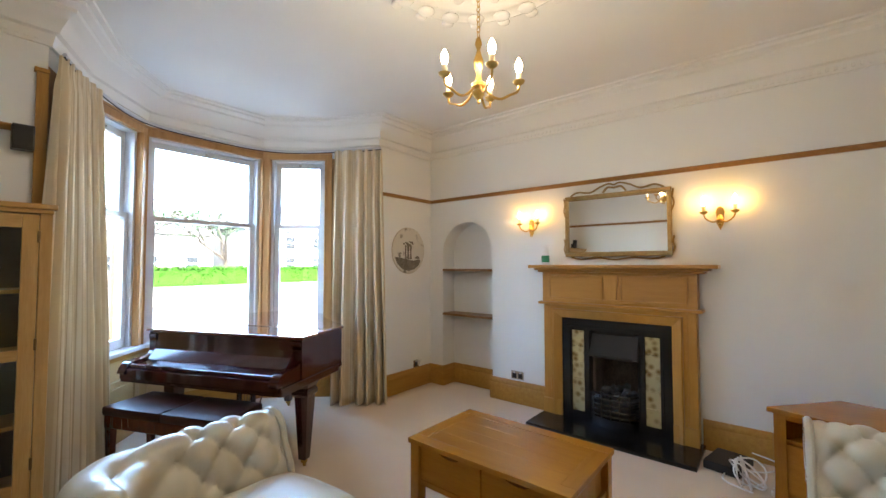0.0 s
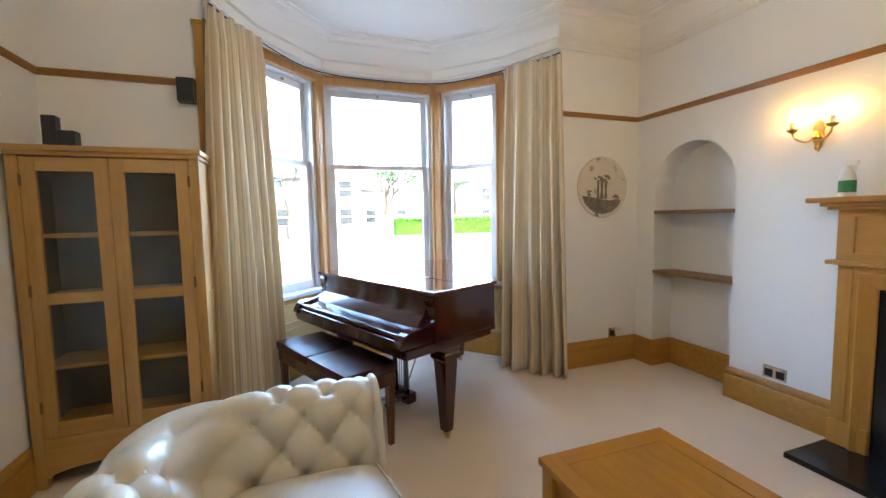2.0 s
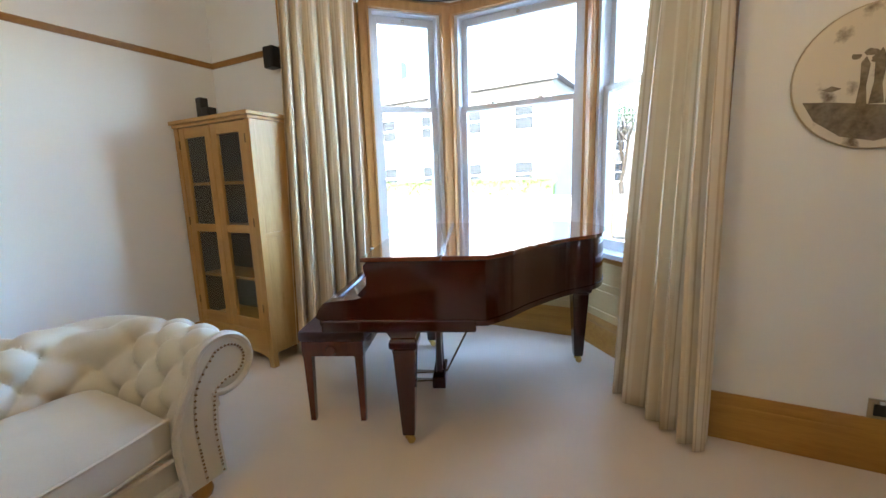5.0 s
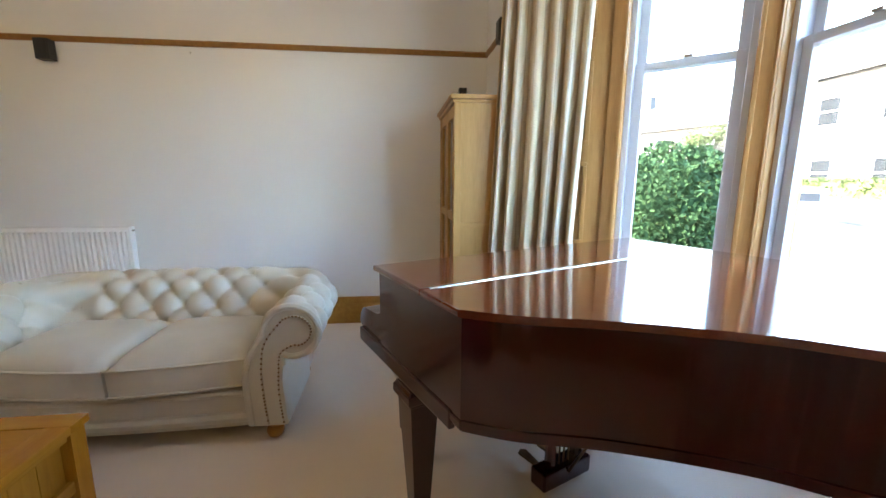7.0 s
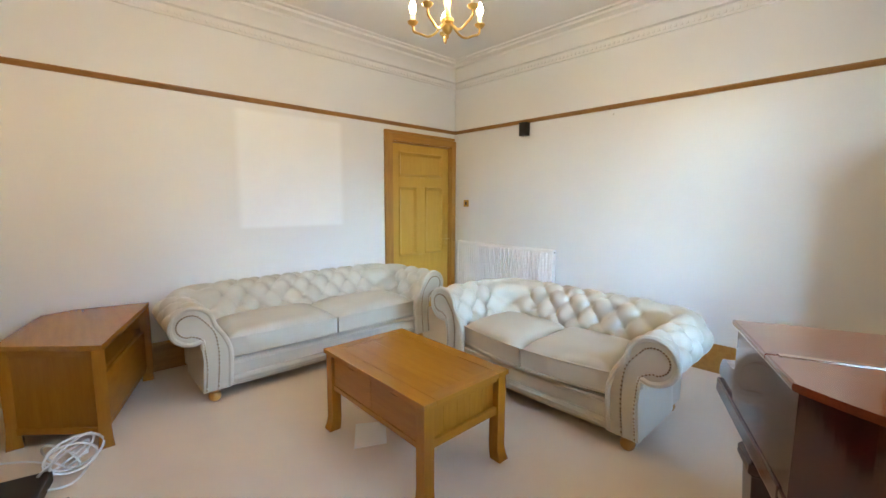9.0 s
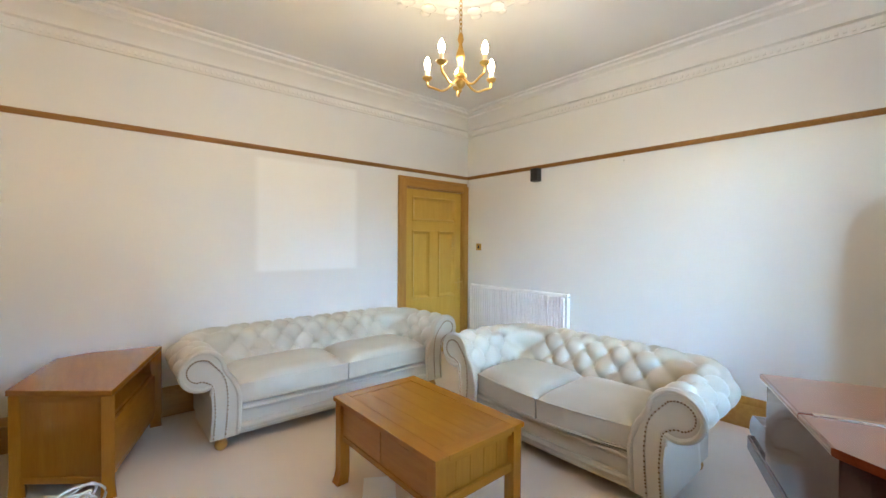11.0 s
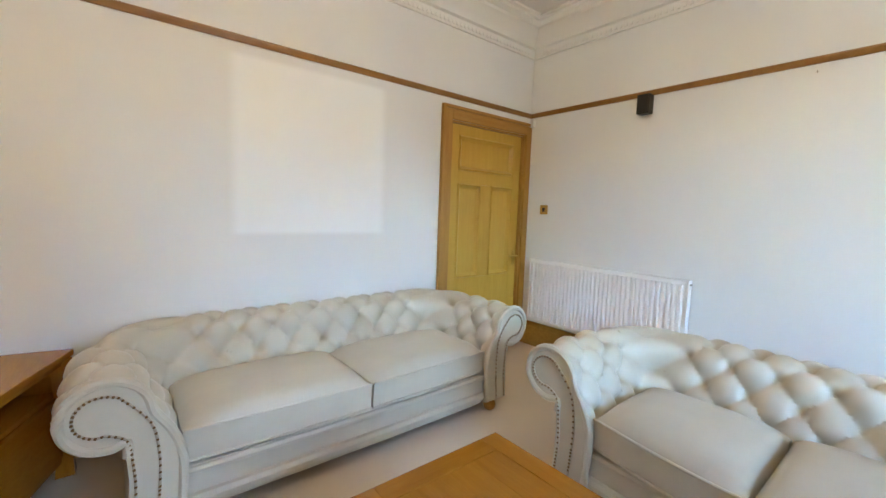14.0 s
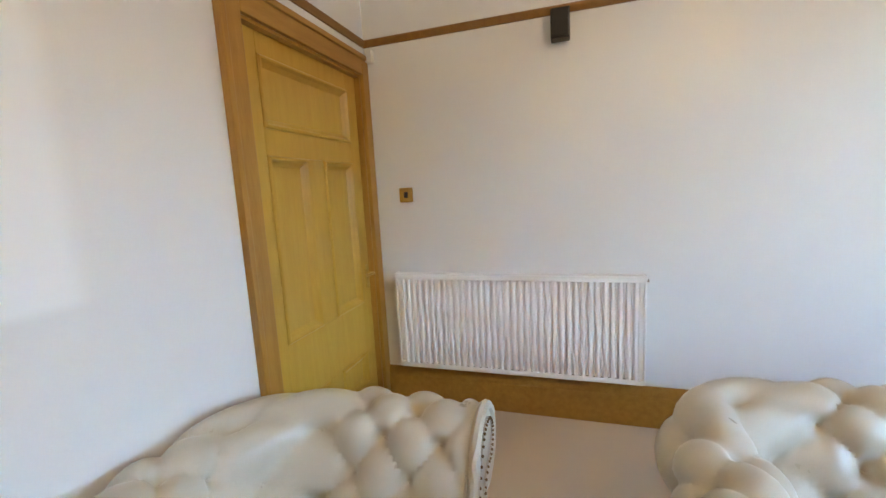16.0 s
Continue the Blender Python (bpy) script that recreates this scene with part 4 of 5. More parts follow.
    for c in range(seats):
        x0, x1 = -xi + c * cw + 0.006, -xi + (c + 1) * cw - 0.006
        bm = bmesh.new()
        nx, ny = 20, 18
        def fr_y(x):
            return 0.022 - bow * math.cos(math.pi * x / (2 * xi))
        tops, bots = [], []
        for i in range(nx + 1):
            u = i / nx
            x = x0 + (x1 - x0) * u
            y0, y1 = fr_y(x), yb - 0.01
            rt, rb = [], []
            for j in range(ny + 1):
                v = j / ny
                e = (1 - (2 * u - 1) ** 4) * (1 - (2 * v - 1) ** 4)
                inset = 0.012 * (1 - e)
                zt = 0.408 + 0.075 * e ** 0.5 + 0.004 * noise.noise(Vector((x * 6, v * 5, seed + c)))
                zb = 0.285
                rt.append(bm.verts.new((x, y0 + (y1 - y0) * v, zt)))
                rb.append(bm.verts.new((x, y0 + (y1 - y0) * v + (0.008 if j == 0 else 0), zb)))
            tops.append(rt)
            bots.append(rb)
        for i in range(nx):
            for j in range(ny):
                bm.faces.new((tops[i][j], tops[i + 1][j], tops[i + 1][j + 1], tops[i][j + 1]))
                bm.faces.new((bots[i][j], bots[i][j + 1], bots[i + 1][j + 1], bots[i + 1][j]))
            bm.faces.new((tops[i][0], bots[i][0], bots[i + 1][0], tops[i + 1][0]))
            bm.faces.new((tops[i][ny], tops[i + 1][ny], bots[i + 1][ny], bots[i][ny]))
        for j in range(ny):
            bm.faces.new((tops[0][j], tops[0][j + 1], bots[0][j + 1], bots[0][j]))
            bm.faces.new((tops[nx][j], bots[nx][j], bots[nx][j + 1], tops[nx][j + 1]))
        cush = part("seat_cushion", bm, LEATHER, so, "loose cream leather seat cushion", True)
        xs = [x0 + (x1 - x0) * k / 14 for k in range(15)]
        part("piping", tube([(x, fr_y(x) - 0.001, 0.415) for x in xs], 0.006, 6), LEATHER, cush)
        part("piping", tube([(x, fr_y(x) + 0.005, 0.288) for x in xs], 0.006, 6), LEATHER, cush)
    for x, y in ((-hw + 0.24, 0.05), (hw - 0.24, 0.05), (-hw + 0.24, depth - 0.23), (hw - 0.24, depth - 0.23)):
        part("foot", lathe([(0.022, 0.0), (0.036, 0.012), (0.042, 0.035), (0.036, 0.055), (0.028, 0.062), (0.034, 0.08)], 16, at=(x, y, 0)), OAK["z"], so, "turned wooden bun foot", True)
    part("bottom_panel", boxes((-hw + 0.19, hw - 0.19, depth - 0.22, depth - 0.18, 0.08, 0.40)), LEATHER, so)
    return so


sofa(pose(-2.11, -3.425, 0, 0, 0, 180), 2.28, 0.885, "long cream leather chesterfield sofa standing before the wall", 0.03, 2, 1)
sofa(pose(-2.69, -2.01, 0, 0, 0, 90), 1.81, 0.90, "two-seat cream leather chesterfield sofa beside the coffee table", 0.075, 2, 7)


# ---------- grand piano ----------
ang = math.degrees(math.atan2(0.403, 0.915))
pn = thing("grand_piano", pose(-2.262, -0.828, 0, 0, 0, ang), "closed dark mahogany baby grand piano in the bay", "piano")
# local x towards the tail, y towards the bass side
WD = 1.38
bent = spline([(0.55, 0.0, 0), (0.66, 0.10, 0), (0.80, 0.27, 0), (1.0, 0.46, 0), (1.2, 0.60, 0), (1.30, 0.78, 0), (1.33, 0.98, 0), (1.27, 1.20, 0), (1.10, 1.35, 0), (0.9, WD, 0)], 8)
lid = [(0.0, 0.0)] + [(p.x, p.y) for p in bent] + [(0.0, WD)]


def shrink(poly, d):
    n = len(poly)
    out = []
    for i in range(n):
        p, a, b = Vector(poly[i]), Vector(poly[i - 1]), Vector(poly[(i + 1) % n])
        d0, d1 = (p - a).normalized(), (b - p).normalized()
        n0, n1 = Vector((-d0.y, d0.x)), Vector((-d1.y, d1.x))
        q = p + (n0 + n1) / max(0.4, 1 + n0.dot(n1)) * d
        out.append((q.x, q.y))
    return out


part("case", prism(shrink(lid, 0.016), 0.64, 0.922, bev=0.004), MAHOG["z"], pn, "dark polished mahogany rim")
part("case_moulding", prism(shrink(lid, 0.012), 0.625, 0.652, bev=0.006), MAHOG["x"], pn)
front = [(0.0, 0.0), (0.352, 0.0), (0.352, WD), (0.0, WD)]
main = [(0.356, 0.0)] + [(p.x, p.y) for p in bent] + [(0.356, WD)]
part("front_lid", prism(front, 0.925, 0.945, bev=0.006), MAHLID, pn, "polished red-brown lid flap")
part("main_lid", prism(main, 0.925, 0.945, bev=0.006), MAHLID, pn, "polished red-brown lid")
part("hinge", boxes((0.345, 0.363, 0.03, WD - 0.03, 0.9445, 0.9475)), CHROME, pn, "long brass piano hinge")
part("lid_seam", prism(shrink(lid, 0.020), 0.922, 0.926), BLACK, pn)
# keyboard end: key bed, cheeks, closed fallboard
part("key_bed", boxes((-0.20, 0.10, 0.02, WD - 0.02, 0.60, 0.655), bev=0.006), MAHOG["y"], pn)
part("key_slip", boxes((-0.215, -0.185, 0.03, WD - 0.03, 0.625, 0.70), bev=0.006), MAHOG["y"], pn)
fb = prism([(-0.18, 0.70), (-0.17, 0.715), (-0.06, 0.735), (0.0, 0.80), (0.035, 0.90), (0.05, 0.90), (0.05, 0.66), (-0.18, 0.66)], 0.09, WD - 0.09, m=Matrix(((1, 0, 0, 0), (0, 0, 1, 0), (0, 1, 0, 0), (0, 0, 0, 1))), bev=0.004)
part("fallboard", fb, MAHOG["y"], pn, "closed sloping key cover")
part("fallboard_lip", boxes((-0.195, -0.16, 0.09, WD - 0.09, 0.70, 0.728), bev=0.008), MAHOG["y"], pn)
chk = [(p.x, p.y) for p in spline([(0.06, 0.915, 0), (0.006, 0.91, 0), (0.012, 0.86, 0), (0.035, 0.83, 0), (0.022, 0.785, 0), (-0.03, 0.755, 0), (-0.12, 0.745, 0), (-0.185, 0.735, 0), (-0.212, 0.70, 0), (-0.208, 0.655, 0), (0.06, 0.645, 0)], 5)]
for y0, y1 in ((0.022, 0.09), (WD - 0.09, WD - 0.022)):
    part("cheek", prism(chk, y0, y1, m=Matrix(((1, 0, 0, 0), (0, 0, 1, 0), (0, 1, 0, 0), (0, 0, 0, 1))), bev=0.004), MAHOG["x"], pn, "scrolled key cheek")
part("cheek_moulding", boxes((-0.20, 0.5, 0.010, 0.03, 0.60, 0.655), bev=0.006), MAHOG["x"], pn)
part("under_frame", boxes((0.03, 0.5, 0.05, WD - 0.06, 0.58, 0.64), (0.5, 1.15, 0.62, 1.3, 0.60, 0.64), bev=0.01), MAHOG["x"], pn)


def piano_leg(x, y):
    lg = bmesh.new()
    rows = []
    for hw_, z in ((0.028, 0.055), (0.030, 0.07), (0.052, 0.49), (0.052, 0.50), (0.066, 0.515), (0.066, 0.545), (0.056, 0.56), (0.074, 0.60), (0.074, 0.625)):
        rows.append([lg.verts.new((x + a * hw_, y + b * hw_, z)) for a, b in ((-1, -1), (1, -1), (1, 1), (-1, 1))])
    for a, b in zip(rows, rows[1:]):
        for k in range(4):
            lg.faces.new((a[k], a[(k + 1) % 4], b[(k + 1) % 4], b[k]))
    lg.faces.new(rows[0])
    lg.faces.new(rows[-1])
    bmesh.ops.bevel(lg, geom=list(lg.edges), offset=0.003, segments=1, affect="EDGES")
    ob = part("leg", lg, MAHOG["z"], pn, "square tapered leg")
    part("ferrule", lathe([(0.024, 0.035), (0.026, 0.06)], 12, at=(x, y, 0)), BRASS, ob)
    wh = lathe([(0.017, -0.011), (0.02, -0.008), (0.02, 0.008), (0.017, 0.011)], 16)
    part("castor", moved(wh, pose(x + 0.008, y, 0.02, 90, 0, 25)), BRASS, ob, "small brass castor")


piano_leg(0.165, 0.09)
piano_leg(0.165, WD - 0.10)
piano_leg(1.20, 0.985)
LX, LY = 0.275, WD / 2
ly = part("pedal_lyre", boxes((LX - 0.04, LX + 0.04, LY - 0.13, LY + 0.13, 0.03, 0.105), bev=0.008), MAHOG["z"], pn, "dark pedal lyre with rods")
part("lyre_head", boxes((LX - 0.03, LX + 0.03, LY - 0.10, LY + 0.10, 0.56, 0.60), bev=0.008), MAHOG["z"], ly)
for dy in (-0.065, 0.065):
    part("lyre_post", tube([(LX, LY + dy, 0.10), (LX, LY + dy, 0.30), (LX, LY + dy, 0.58)], [0.024, 0.018, 0.024], 8), MAHOG["z"], ly)
for dy in (-0.025, 0.0, 0.025):
    part("pedal_rod", tube([(LX + 0.01, LY + dy, 0.10), (LX + 0.01, LY + dy, 0.60)], 0.004, 6), BRONZE, ly)
for dy in (-0.055, 0.055):
    part("pedal", prism([(LX - 0.04, LY + dy - 0.012), (LX - 0.13, LY + dy - 0.016), (LX - 0.175, LY + dy - 0.022), (LX - 0.19, LY + dy), (LX - 0.175, LY + dy + 0.022), (LX - 0.13, LY + dy + 0.016), (LX - 0.04, LY + dy + 0.012)], 0.045, 0.056, bev=0.003), BRONZE, ly, "brass pedal")
part("lyre_brace", tube([(LX + 0.04, LY, 0.08), (LX + 0.3, LY, 0.60)], 0.006, 6), BRONZE, ly)

# piano bench
bn = thing("piano_bench", pose(-2.785, -0.265, 0, 0, 0, ang), "dark duet bench with a padded two-part seat", "bench")
part("seat_frame", boxes((-0.165, 0.165, -0.47, 0.47, 0.375, 0.455), bev=0.005), BENCHWOOD, bn)
for y0, y1 in ((-0.478, -0.004), (0.004, 0.478)):
    part("seat_pad", boxes((-0.178, 0.178, y0, y1, 0.455, 0.515), bev=0.018), BENCHSEAT, bn, "padded dark leather seat", True)
part("height_knob", lathe([(0.005, 0), (0.026, 0.004), (0.03, 0.014), (0.024, 0.024), (0.006, 0.026)], 16), BENCHWOOD, bn).matrix_basis = pose(0.0, -0.472, 0.415, 90, 0, 0)
for a in (-1, 1):
    for b in (-1, 1):
        lg = bmesh.new()
        rows = []
        for w_, z in ((0.014, 0.0), (0.022, 0.36), (0.024, 0.375)):
            rows.append([lg.verts.new((a * 0.138 + c * w_, b * 0.442 + d * w_, z)) for c, d in ((-1, -1), (1, -1), (1, 1), (-1, 1))])
        for u, v in zip(rows, rows[1:]):
            for k in range(4):
                lg.faces.new((u[k], u[(k + 1) % 4], v[(k + 1) % 4], v[k]))
        lg.faces.new(rows[0])
        lg.faces.new(rows[-1])
        part("leg", lg, BENCHWOOD, bn, "square tapered leg")


# ---------- coffee table ----------
tb = thing("coffee_table", pose(-1.893, -2.197, 0), "oak coffee table with drawers and flared legs", "coffee table")
hx, hy, TH = 0.287, 0.457, 0.495
for nm, it, ax in (("top_frame", (-hx, -hx + 0.075, -hy, hy, TH - 0.026, TH), "y"), ("top_frame", (hx - 0.075, hx, -hy, hy, TH - 0.026, TH), "y"),
                   ("top_frame", (-hx + 0.076, hx - 0.076, -hy, -hy + 0.075, TH - 0.026, TH), "x"), ("top_frame", (-hx + 0.076, hx - 0.076, hy - 0.075, hy, TH - 0.026, TH), "x")):
    part(nm, boxes(it, bev=0.003), HONEY[ax], tb)
for k in range(4):
    w_ = (2 * hx - 0.154) / 4
    x0 = -hx + 0.077 + k * w_
    part("top_board", boxes((x0, x0 + w_ - 0.0008, -hy + 0.077, hy - 0.077, TH - 0.024, TH - 0.002), bev=0.001), HONEY["y"], tb)
for a in (-1, 1):
    for b in (-1, 1):
        lg = bmesh.new()
        rows = []
        for i in range(13):
            z = (TH - 0.027) * i / 12
            fl_ = 0.010 * max(0, 1 - z / 0.08) ** 1.6
            cx, cy = a * (hx - 0.040 + fl_), b * (hy - 0.040 + fl_)
            h_ = 0.029 + 0.005 * max(0, 1 - z / 0.06)
            rows.append([lg.verts.new((cx + c * h_, cy + d * h_, z)) for c, d in ((-1, -1), (1, -1), (1, 1), (-1, 1))])
        for u, v in zip(rows, rows[1:]):
            for k in range(4):
                lg.faces.new((u[k], u[(k + 1) % 4], v[(k + 1) % 4], v[k]))
        lg.faces.new(rows[0])
        lg.faces.new(rows[-1])
        part("leg", lg, HONEY["z"], tb, "square leg flaring at its foot", True)
for b in (-1, 1):
    y0, y1 = sorted((b * (hy - 0.046), b * (hy - 0.060)))
    for k in range(5):
        w_ = (2 * hx - 0.134) / 5
        x0 = -hx + 0.067 + k * w_
        part("end_board", boxes((x0 + 0.001, x0 + w_ - 0.001, y0, y1, 0.285, TH - 0.027), bev=0.002), HONEY["z"], tb)
    y0, y1 = sorted((b * (hy - 0.022), b * (hy - 0.04)))
    part("end_rail", boxes((-hx + 0.067, hx - 0.067, y0, y1, 0.262, 0.302), (-hx + 0.067, hx - 0.067, y0, y1, TH - 0.055, TH - 0.028), bev=0.003), HONEY["x"], tb)
part("case_bottom", boxes((-hx + 0.05, hx - 0.05, -hy + 0.05, hy - 0.05, 0.262, 0.28)), HONEY["y"], tb)
for a in (-1, 1):
    for y0, y1 in ((-hy + 0.068, -0.004), (0.004, hy - 0.068)):
        # drawer front with a wavy finger cut at its upper edge
        pts = [(y0, 0.285), (y1, 0.285), (y1, TH - 0.03)]
        for k in range(13):
            t = k / 12
            yy = y1 + (y0 - y1) * (0.2 + 0.6 * t)
            pts.append((yy, TH - 0.03 - 0.028 * math.sin(math.pi * t) ** 1.5))
        pts.append((y0, TH - 0.03))
        part("drawer", prism(pts, a * (hx - 0.030), a * (hx - 0.050), m=Matrix(((0, 0, 1, 0), (1, 0, 0, 0), (0, 1, 0, 0), (0, 0, 0, 1)))), HONEY["y"], tb, "drawer front with a curved finger grip")
    x0, x1 = sorted((a * (hx - 0.025), a * (hx - 0.05)))
    part("side_rail", boxes((x0, x1, -hy + 0.067, hy - 0.067, 0.255, 0.283), bev=0.003), HONEY["y"], tb)
lf2 = prism([(-0.125, -0.075), (0.125, -0.095), (0.115, 0.085), (-0.11, 0.105)], 0.0, 0.004)
pp = tagged(part("leaflet", lf2, PAPER), "white paper leaflet lying on the carpet", "paper")
pp.matrix_basis = pose(-1.765, -2.42, 0.001, 0, 0, 62)

# ---------- corner television stand ----------
tv = thing("tv_stand", Matrix(), "low oak corner stand with an open shelf", "tv stand")
TV = [(-0.645, -3.25), (-0.968, -4.205), (-0.55, -4.29), (-0.385, -4.24), (-0.285, -3.86), (-0.22, -3.605)]
part("top", prism(TV, 0.553, 0.585, bev=0.006), HONEY["y"], tv)
inn = shrink(TV, 0.035)
part("base_board", prism(inn, 0.07, 0.10), HONEY["y"], tv)
part("inner_shelf", prism(shrink(TV, 0.05), 0.385, 0.405), HONEY["y"], tv)


def between(p, q, z0, z1, th, name, ax="x", e0=0.0, e1=0.0, off=0.02):
    m, ln = seg_matrix(p, q)
    return part(name, moved(boxes((e0, ln - e1, -off - th, -off, z0, z1), bev=0.003), m), HONEY[ax], tv)


between(TV[5], TV[0], 0.075, 0.553, 0.02, "side_panel", "z", 0.05, 0.05, 0.025)
between(TV[5], TV[0], 0.075, 0.115, 0.028, "side_rail", "x", 0.05, 0.05, 0.02)
between(TV[5], TV[0], 0.515, 0.553, 0.028, "side_rail", "x", 0.05, 0.05, 0.02)
between(TV[4], TV[5], 0.075, 0.553, 0.02, "back_panel")
between(TV[2], TV[3], 0.075, 0.553, 0.02, "back_panel")
between(TV[3], TV[4], 0.075, 0.553, 0.02, "back_panel")
between(TV[1], TV[2], 0.075, 0.553, 0.02, "side_panel", "z")
between(TV[0], TV[1], 0.10, 0.38, 0.02, "drawer", "y", 0.06, 0.06, 0.03)
between(TV[0], TV[1], 0.525, 0.553, 0.03, "front_rail", "y", 0.05, 0.05, 0.02)
for (x, y), k in ((inn[0], 0.0), (inn[1], 0.0), (inn[5], 0.0), (inn[2], 0)):
    lg = bmesh.new()
    rows = []
    for i in range(9):
        z = 0.553 * i / 8
        h_ = 0.028 + 0.008 * max(0, 1 - z / 0.10)
        rows.append([lg.verts.new((x + c * h_, y + d * h_, z)) for c, d in ((-1, -1), (1, -1), (1, 1), (-1, 1))])
    for u, v in zip(rows, rows[1:]):
        for q in range(4):
            lg.faces.new((u[q], u[(q + 1) % 4], v[(q + 1) % 4], v[q]))
    lg.faces.new(rows[0])
    lg.faces.new(rows[-1])
    part("leg", lg, HONEY["z"], tv)

# router box and coil of cable on the hearth edge
bx = thing("media_box", pose(-0.25, -3.02, 0, 0, 0, -12), "flat black electronics box with rounded edges", "electronics")
part("body", boxes((-0.15, 0.15, -0.11, 0.11, 0.006, 0.065), bev=0.008), BLACK, bx)
part("foot", boxes((-0.12, -0.09, -0.09, 0.09, 0, 0.006), (0.09, 0.12, -0.09, 0.09, 0, 0.006)), RUBBER, bx)
cbl = thing("cable_coil", pose(-0.46, -3.17, 0), "tangled coil of white cable with plugs", "cable")
rng = random.Random(3)
cb = bmesh.new()
for k in range(5):
    ph, tilt = rng.uniform(0, 6), rng.uniform(45, 88)
    r_ = rng.uniform(0.09, 0.125)
    loop = [(r_ * math.cos(t), r_ * 0.8 * math.sin(t), 0) for t in [2 * math.pi * i / 22 for i in range(23)]]
    mm = pose(rng.uniform(-0.05, 0.05), rng.uniform(-0.07, 0.07), r_ * 0.8 * math.sin(radians(tilt)) + 0.012, tilt, 0, rng.uniform(-60, 60))
    tube([mm @ Vector(p) for p in loop], 0.006, 6, cb)
tube(spline([(-0.1, 0.0, 0.008), (-0.02, 0.16, 0.008), (0.14, 0.12, 0.02), (0.26, -0.05, 0.01), (0.36, -0.12, 0.01)], 8), 0.006, 6, cb)
tube(spline([(0.05, -0.1, 0.008), (0.16, -0.2, 0.02), (0.30, -0.15, 0.07), (0.38, 0.02, 0.08)], 8), 0.005, 6, cb)
part("cable", cb, CABLE, cbl, "", True)
part("plug", moved(boxes((-0.03, 0.03, -0.02, 0.02, 0, 0.035), bev=0.006), pose(-0.06, -0.12, 0.0, 0, 0, 30)), CABLE, cbl)

# ---------- glazed bookcase ----------
bk = thing("bookcase", pose(-3.865, -0.03, 0), "tall pale oak bookcase with two glazed doors, shut and empty", "bookcase")
bw, bd, bh = 0.405, 0.35, 1.75
part("cornice", boxes((-bw - 0.02, bw + 0.02, -bd - 0.025, 0.0, bh - 0.028, bh), (-bw - 0.008, bw + 0.008, -bd - 0.012, 0.0, bh - 0.05, bh - 0.028), bev=0.006), PALEOAK["x"], bk)
for s in (-1, 1):
    x0, x1 = sorted((s * bw, s * (bw - 0.022)))
    part("side", boxes((x0, x1, -bd + 0.04, -0.001, 0.10, bh - 0.05), bev=0.002), PALEOAK["z"], bk)
    part("side_rail", boxes((x0 - 0.004, x1 + 0.004, -bd + 0.04, -0.001, 0.92, 0.955), bev=0.002), PALEOAK["y"], bk)
    x0, x1 = sorted((s * (bw + 0.004), s * (bw - 0.045)))
    part("corner_post", boxes((x0, x1, -bd, -bd + 0.045, 0.0, bh - 0.05), bev=0.003), PALEOAK["z"], bk)
    part("back_post", boxes((x0, x1, -0.045, 0.0, 0.0, 0.10), bev=0.003), PALEOAK["z"], bk)
# shade inside the case is put into the dark back and side linings
part("back", boxes((-bw + 0.022, bw - 0.022, -0.02, -0.004, 0.12, bh - 0.05)), SHADED_INSIDE, bk, "inside back panel, darkened for the shade in the case")
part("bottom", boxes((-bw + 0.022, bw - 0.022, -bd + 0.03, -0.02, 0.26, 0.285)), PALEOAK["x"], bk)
part("inner_side", boxes((-bw + 0.022, -bw + 0.026, -bd + 0.05, -0.02, 0.285, bh - 0.05), (bw - 0.026, bw - 0.022, -bd + 0.05, -0.02, 0.285, bh - 0.05)), SHADED_INSIDE, bk)
for z in (0.60, 0.965, 1.29):
    part("shelf", boxes((-bw + 0.027, bw - 0.027, -bd + 0.07, -0.021, z, z + 0.02), bev=0.002), PALEOAK["x"], bk)
arch = [(-bw + 0.045, 0.26), (bw - 0.045, 0.26), (bw - 0.045, 0.05)] + [((bw - 0.06) * math.cos(math.pi * k / 16), 0.055 + 0.05 * math.sin(math.pi * k / 16)) for k in range(17)] + [(-bw + 0.045, 0.05)]
part("plinth", prism(arch, -bd + 0.008, -bd + 0.03, m=Matrix(((1, 0, 0, 0), (0, 0, 1, 0), (0, 1, 0, 0), (0, 0, 0, 1)))), PALEOAK["x"], bk, "arched plinth board")
for s in (-1, 1):
    a, b = sorted((s * 0.002, s * (bw - 0.047)))
    z0, z1, st = 0.265, bh - 0.055, 0.062
    y0, y1 = -bd + 0.004, -bd + 0.028
    dr = part("door", boxes((a, a + st, y0, y1, z0, z1), bev=0.003), PALEOAK["z"], bk, "glazed oak door")
    part("stile", boxes((b - st, b, y0, y1, z0, z1), bev=0.003), PALEOAK["z"], dr)
    for r0, r1 in ((z1 - 0.07, z1), (z0, z0 + 0.08), (0.955, 1.01)):
        part("rail", boxes((a + st, b - st, y0 + 0.001, y1 - 0.001, r0, r1), bev=0.003), PALEOAK["x"], dr)
    for p0, p1 in ((z0 + 0.075, 0.96), (1.005, z1 - 0.065)):
        part("pane", boxes((a + st - 0.004, b - st + 0.004, y0 + 0.010, y0 + 0.014, p0, p1)), GLASS, dr, "clear glass")
    for z in (0.4, 1.0, 1.55):
        xh = b if s > 0 else a
        part("hinge", boxes((xh - 0.006, xh + 0.006, y0 - 0.006, y0 + 0.004, z, z + 0.06), bev=0.002), BRONZE, dr)
wc = thing("small_speaker", pose(-4.15, -0.22, bh), "small black speaker unit standing on the bookcase", "speaker")
part("body", boxes((-0.03, 0.03, -0.03, 0.03, 0.0, 0.175), bev=0.006), BLACK, wc)
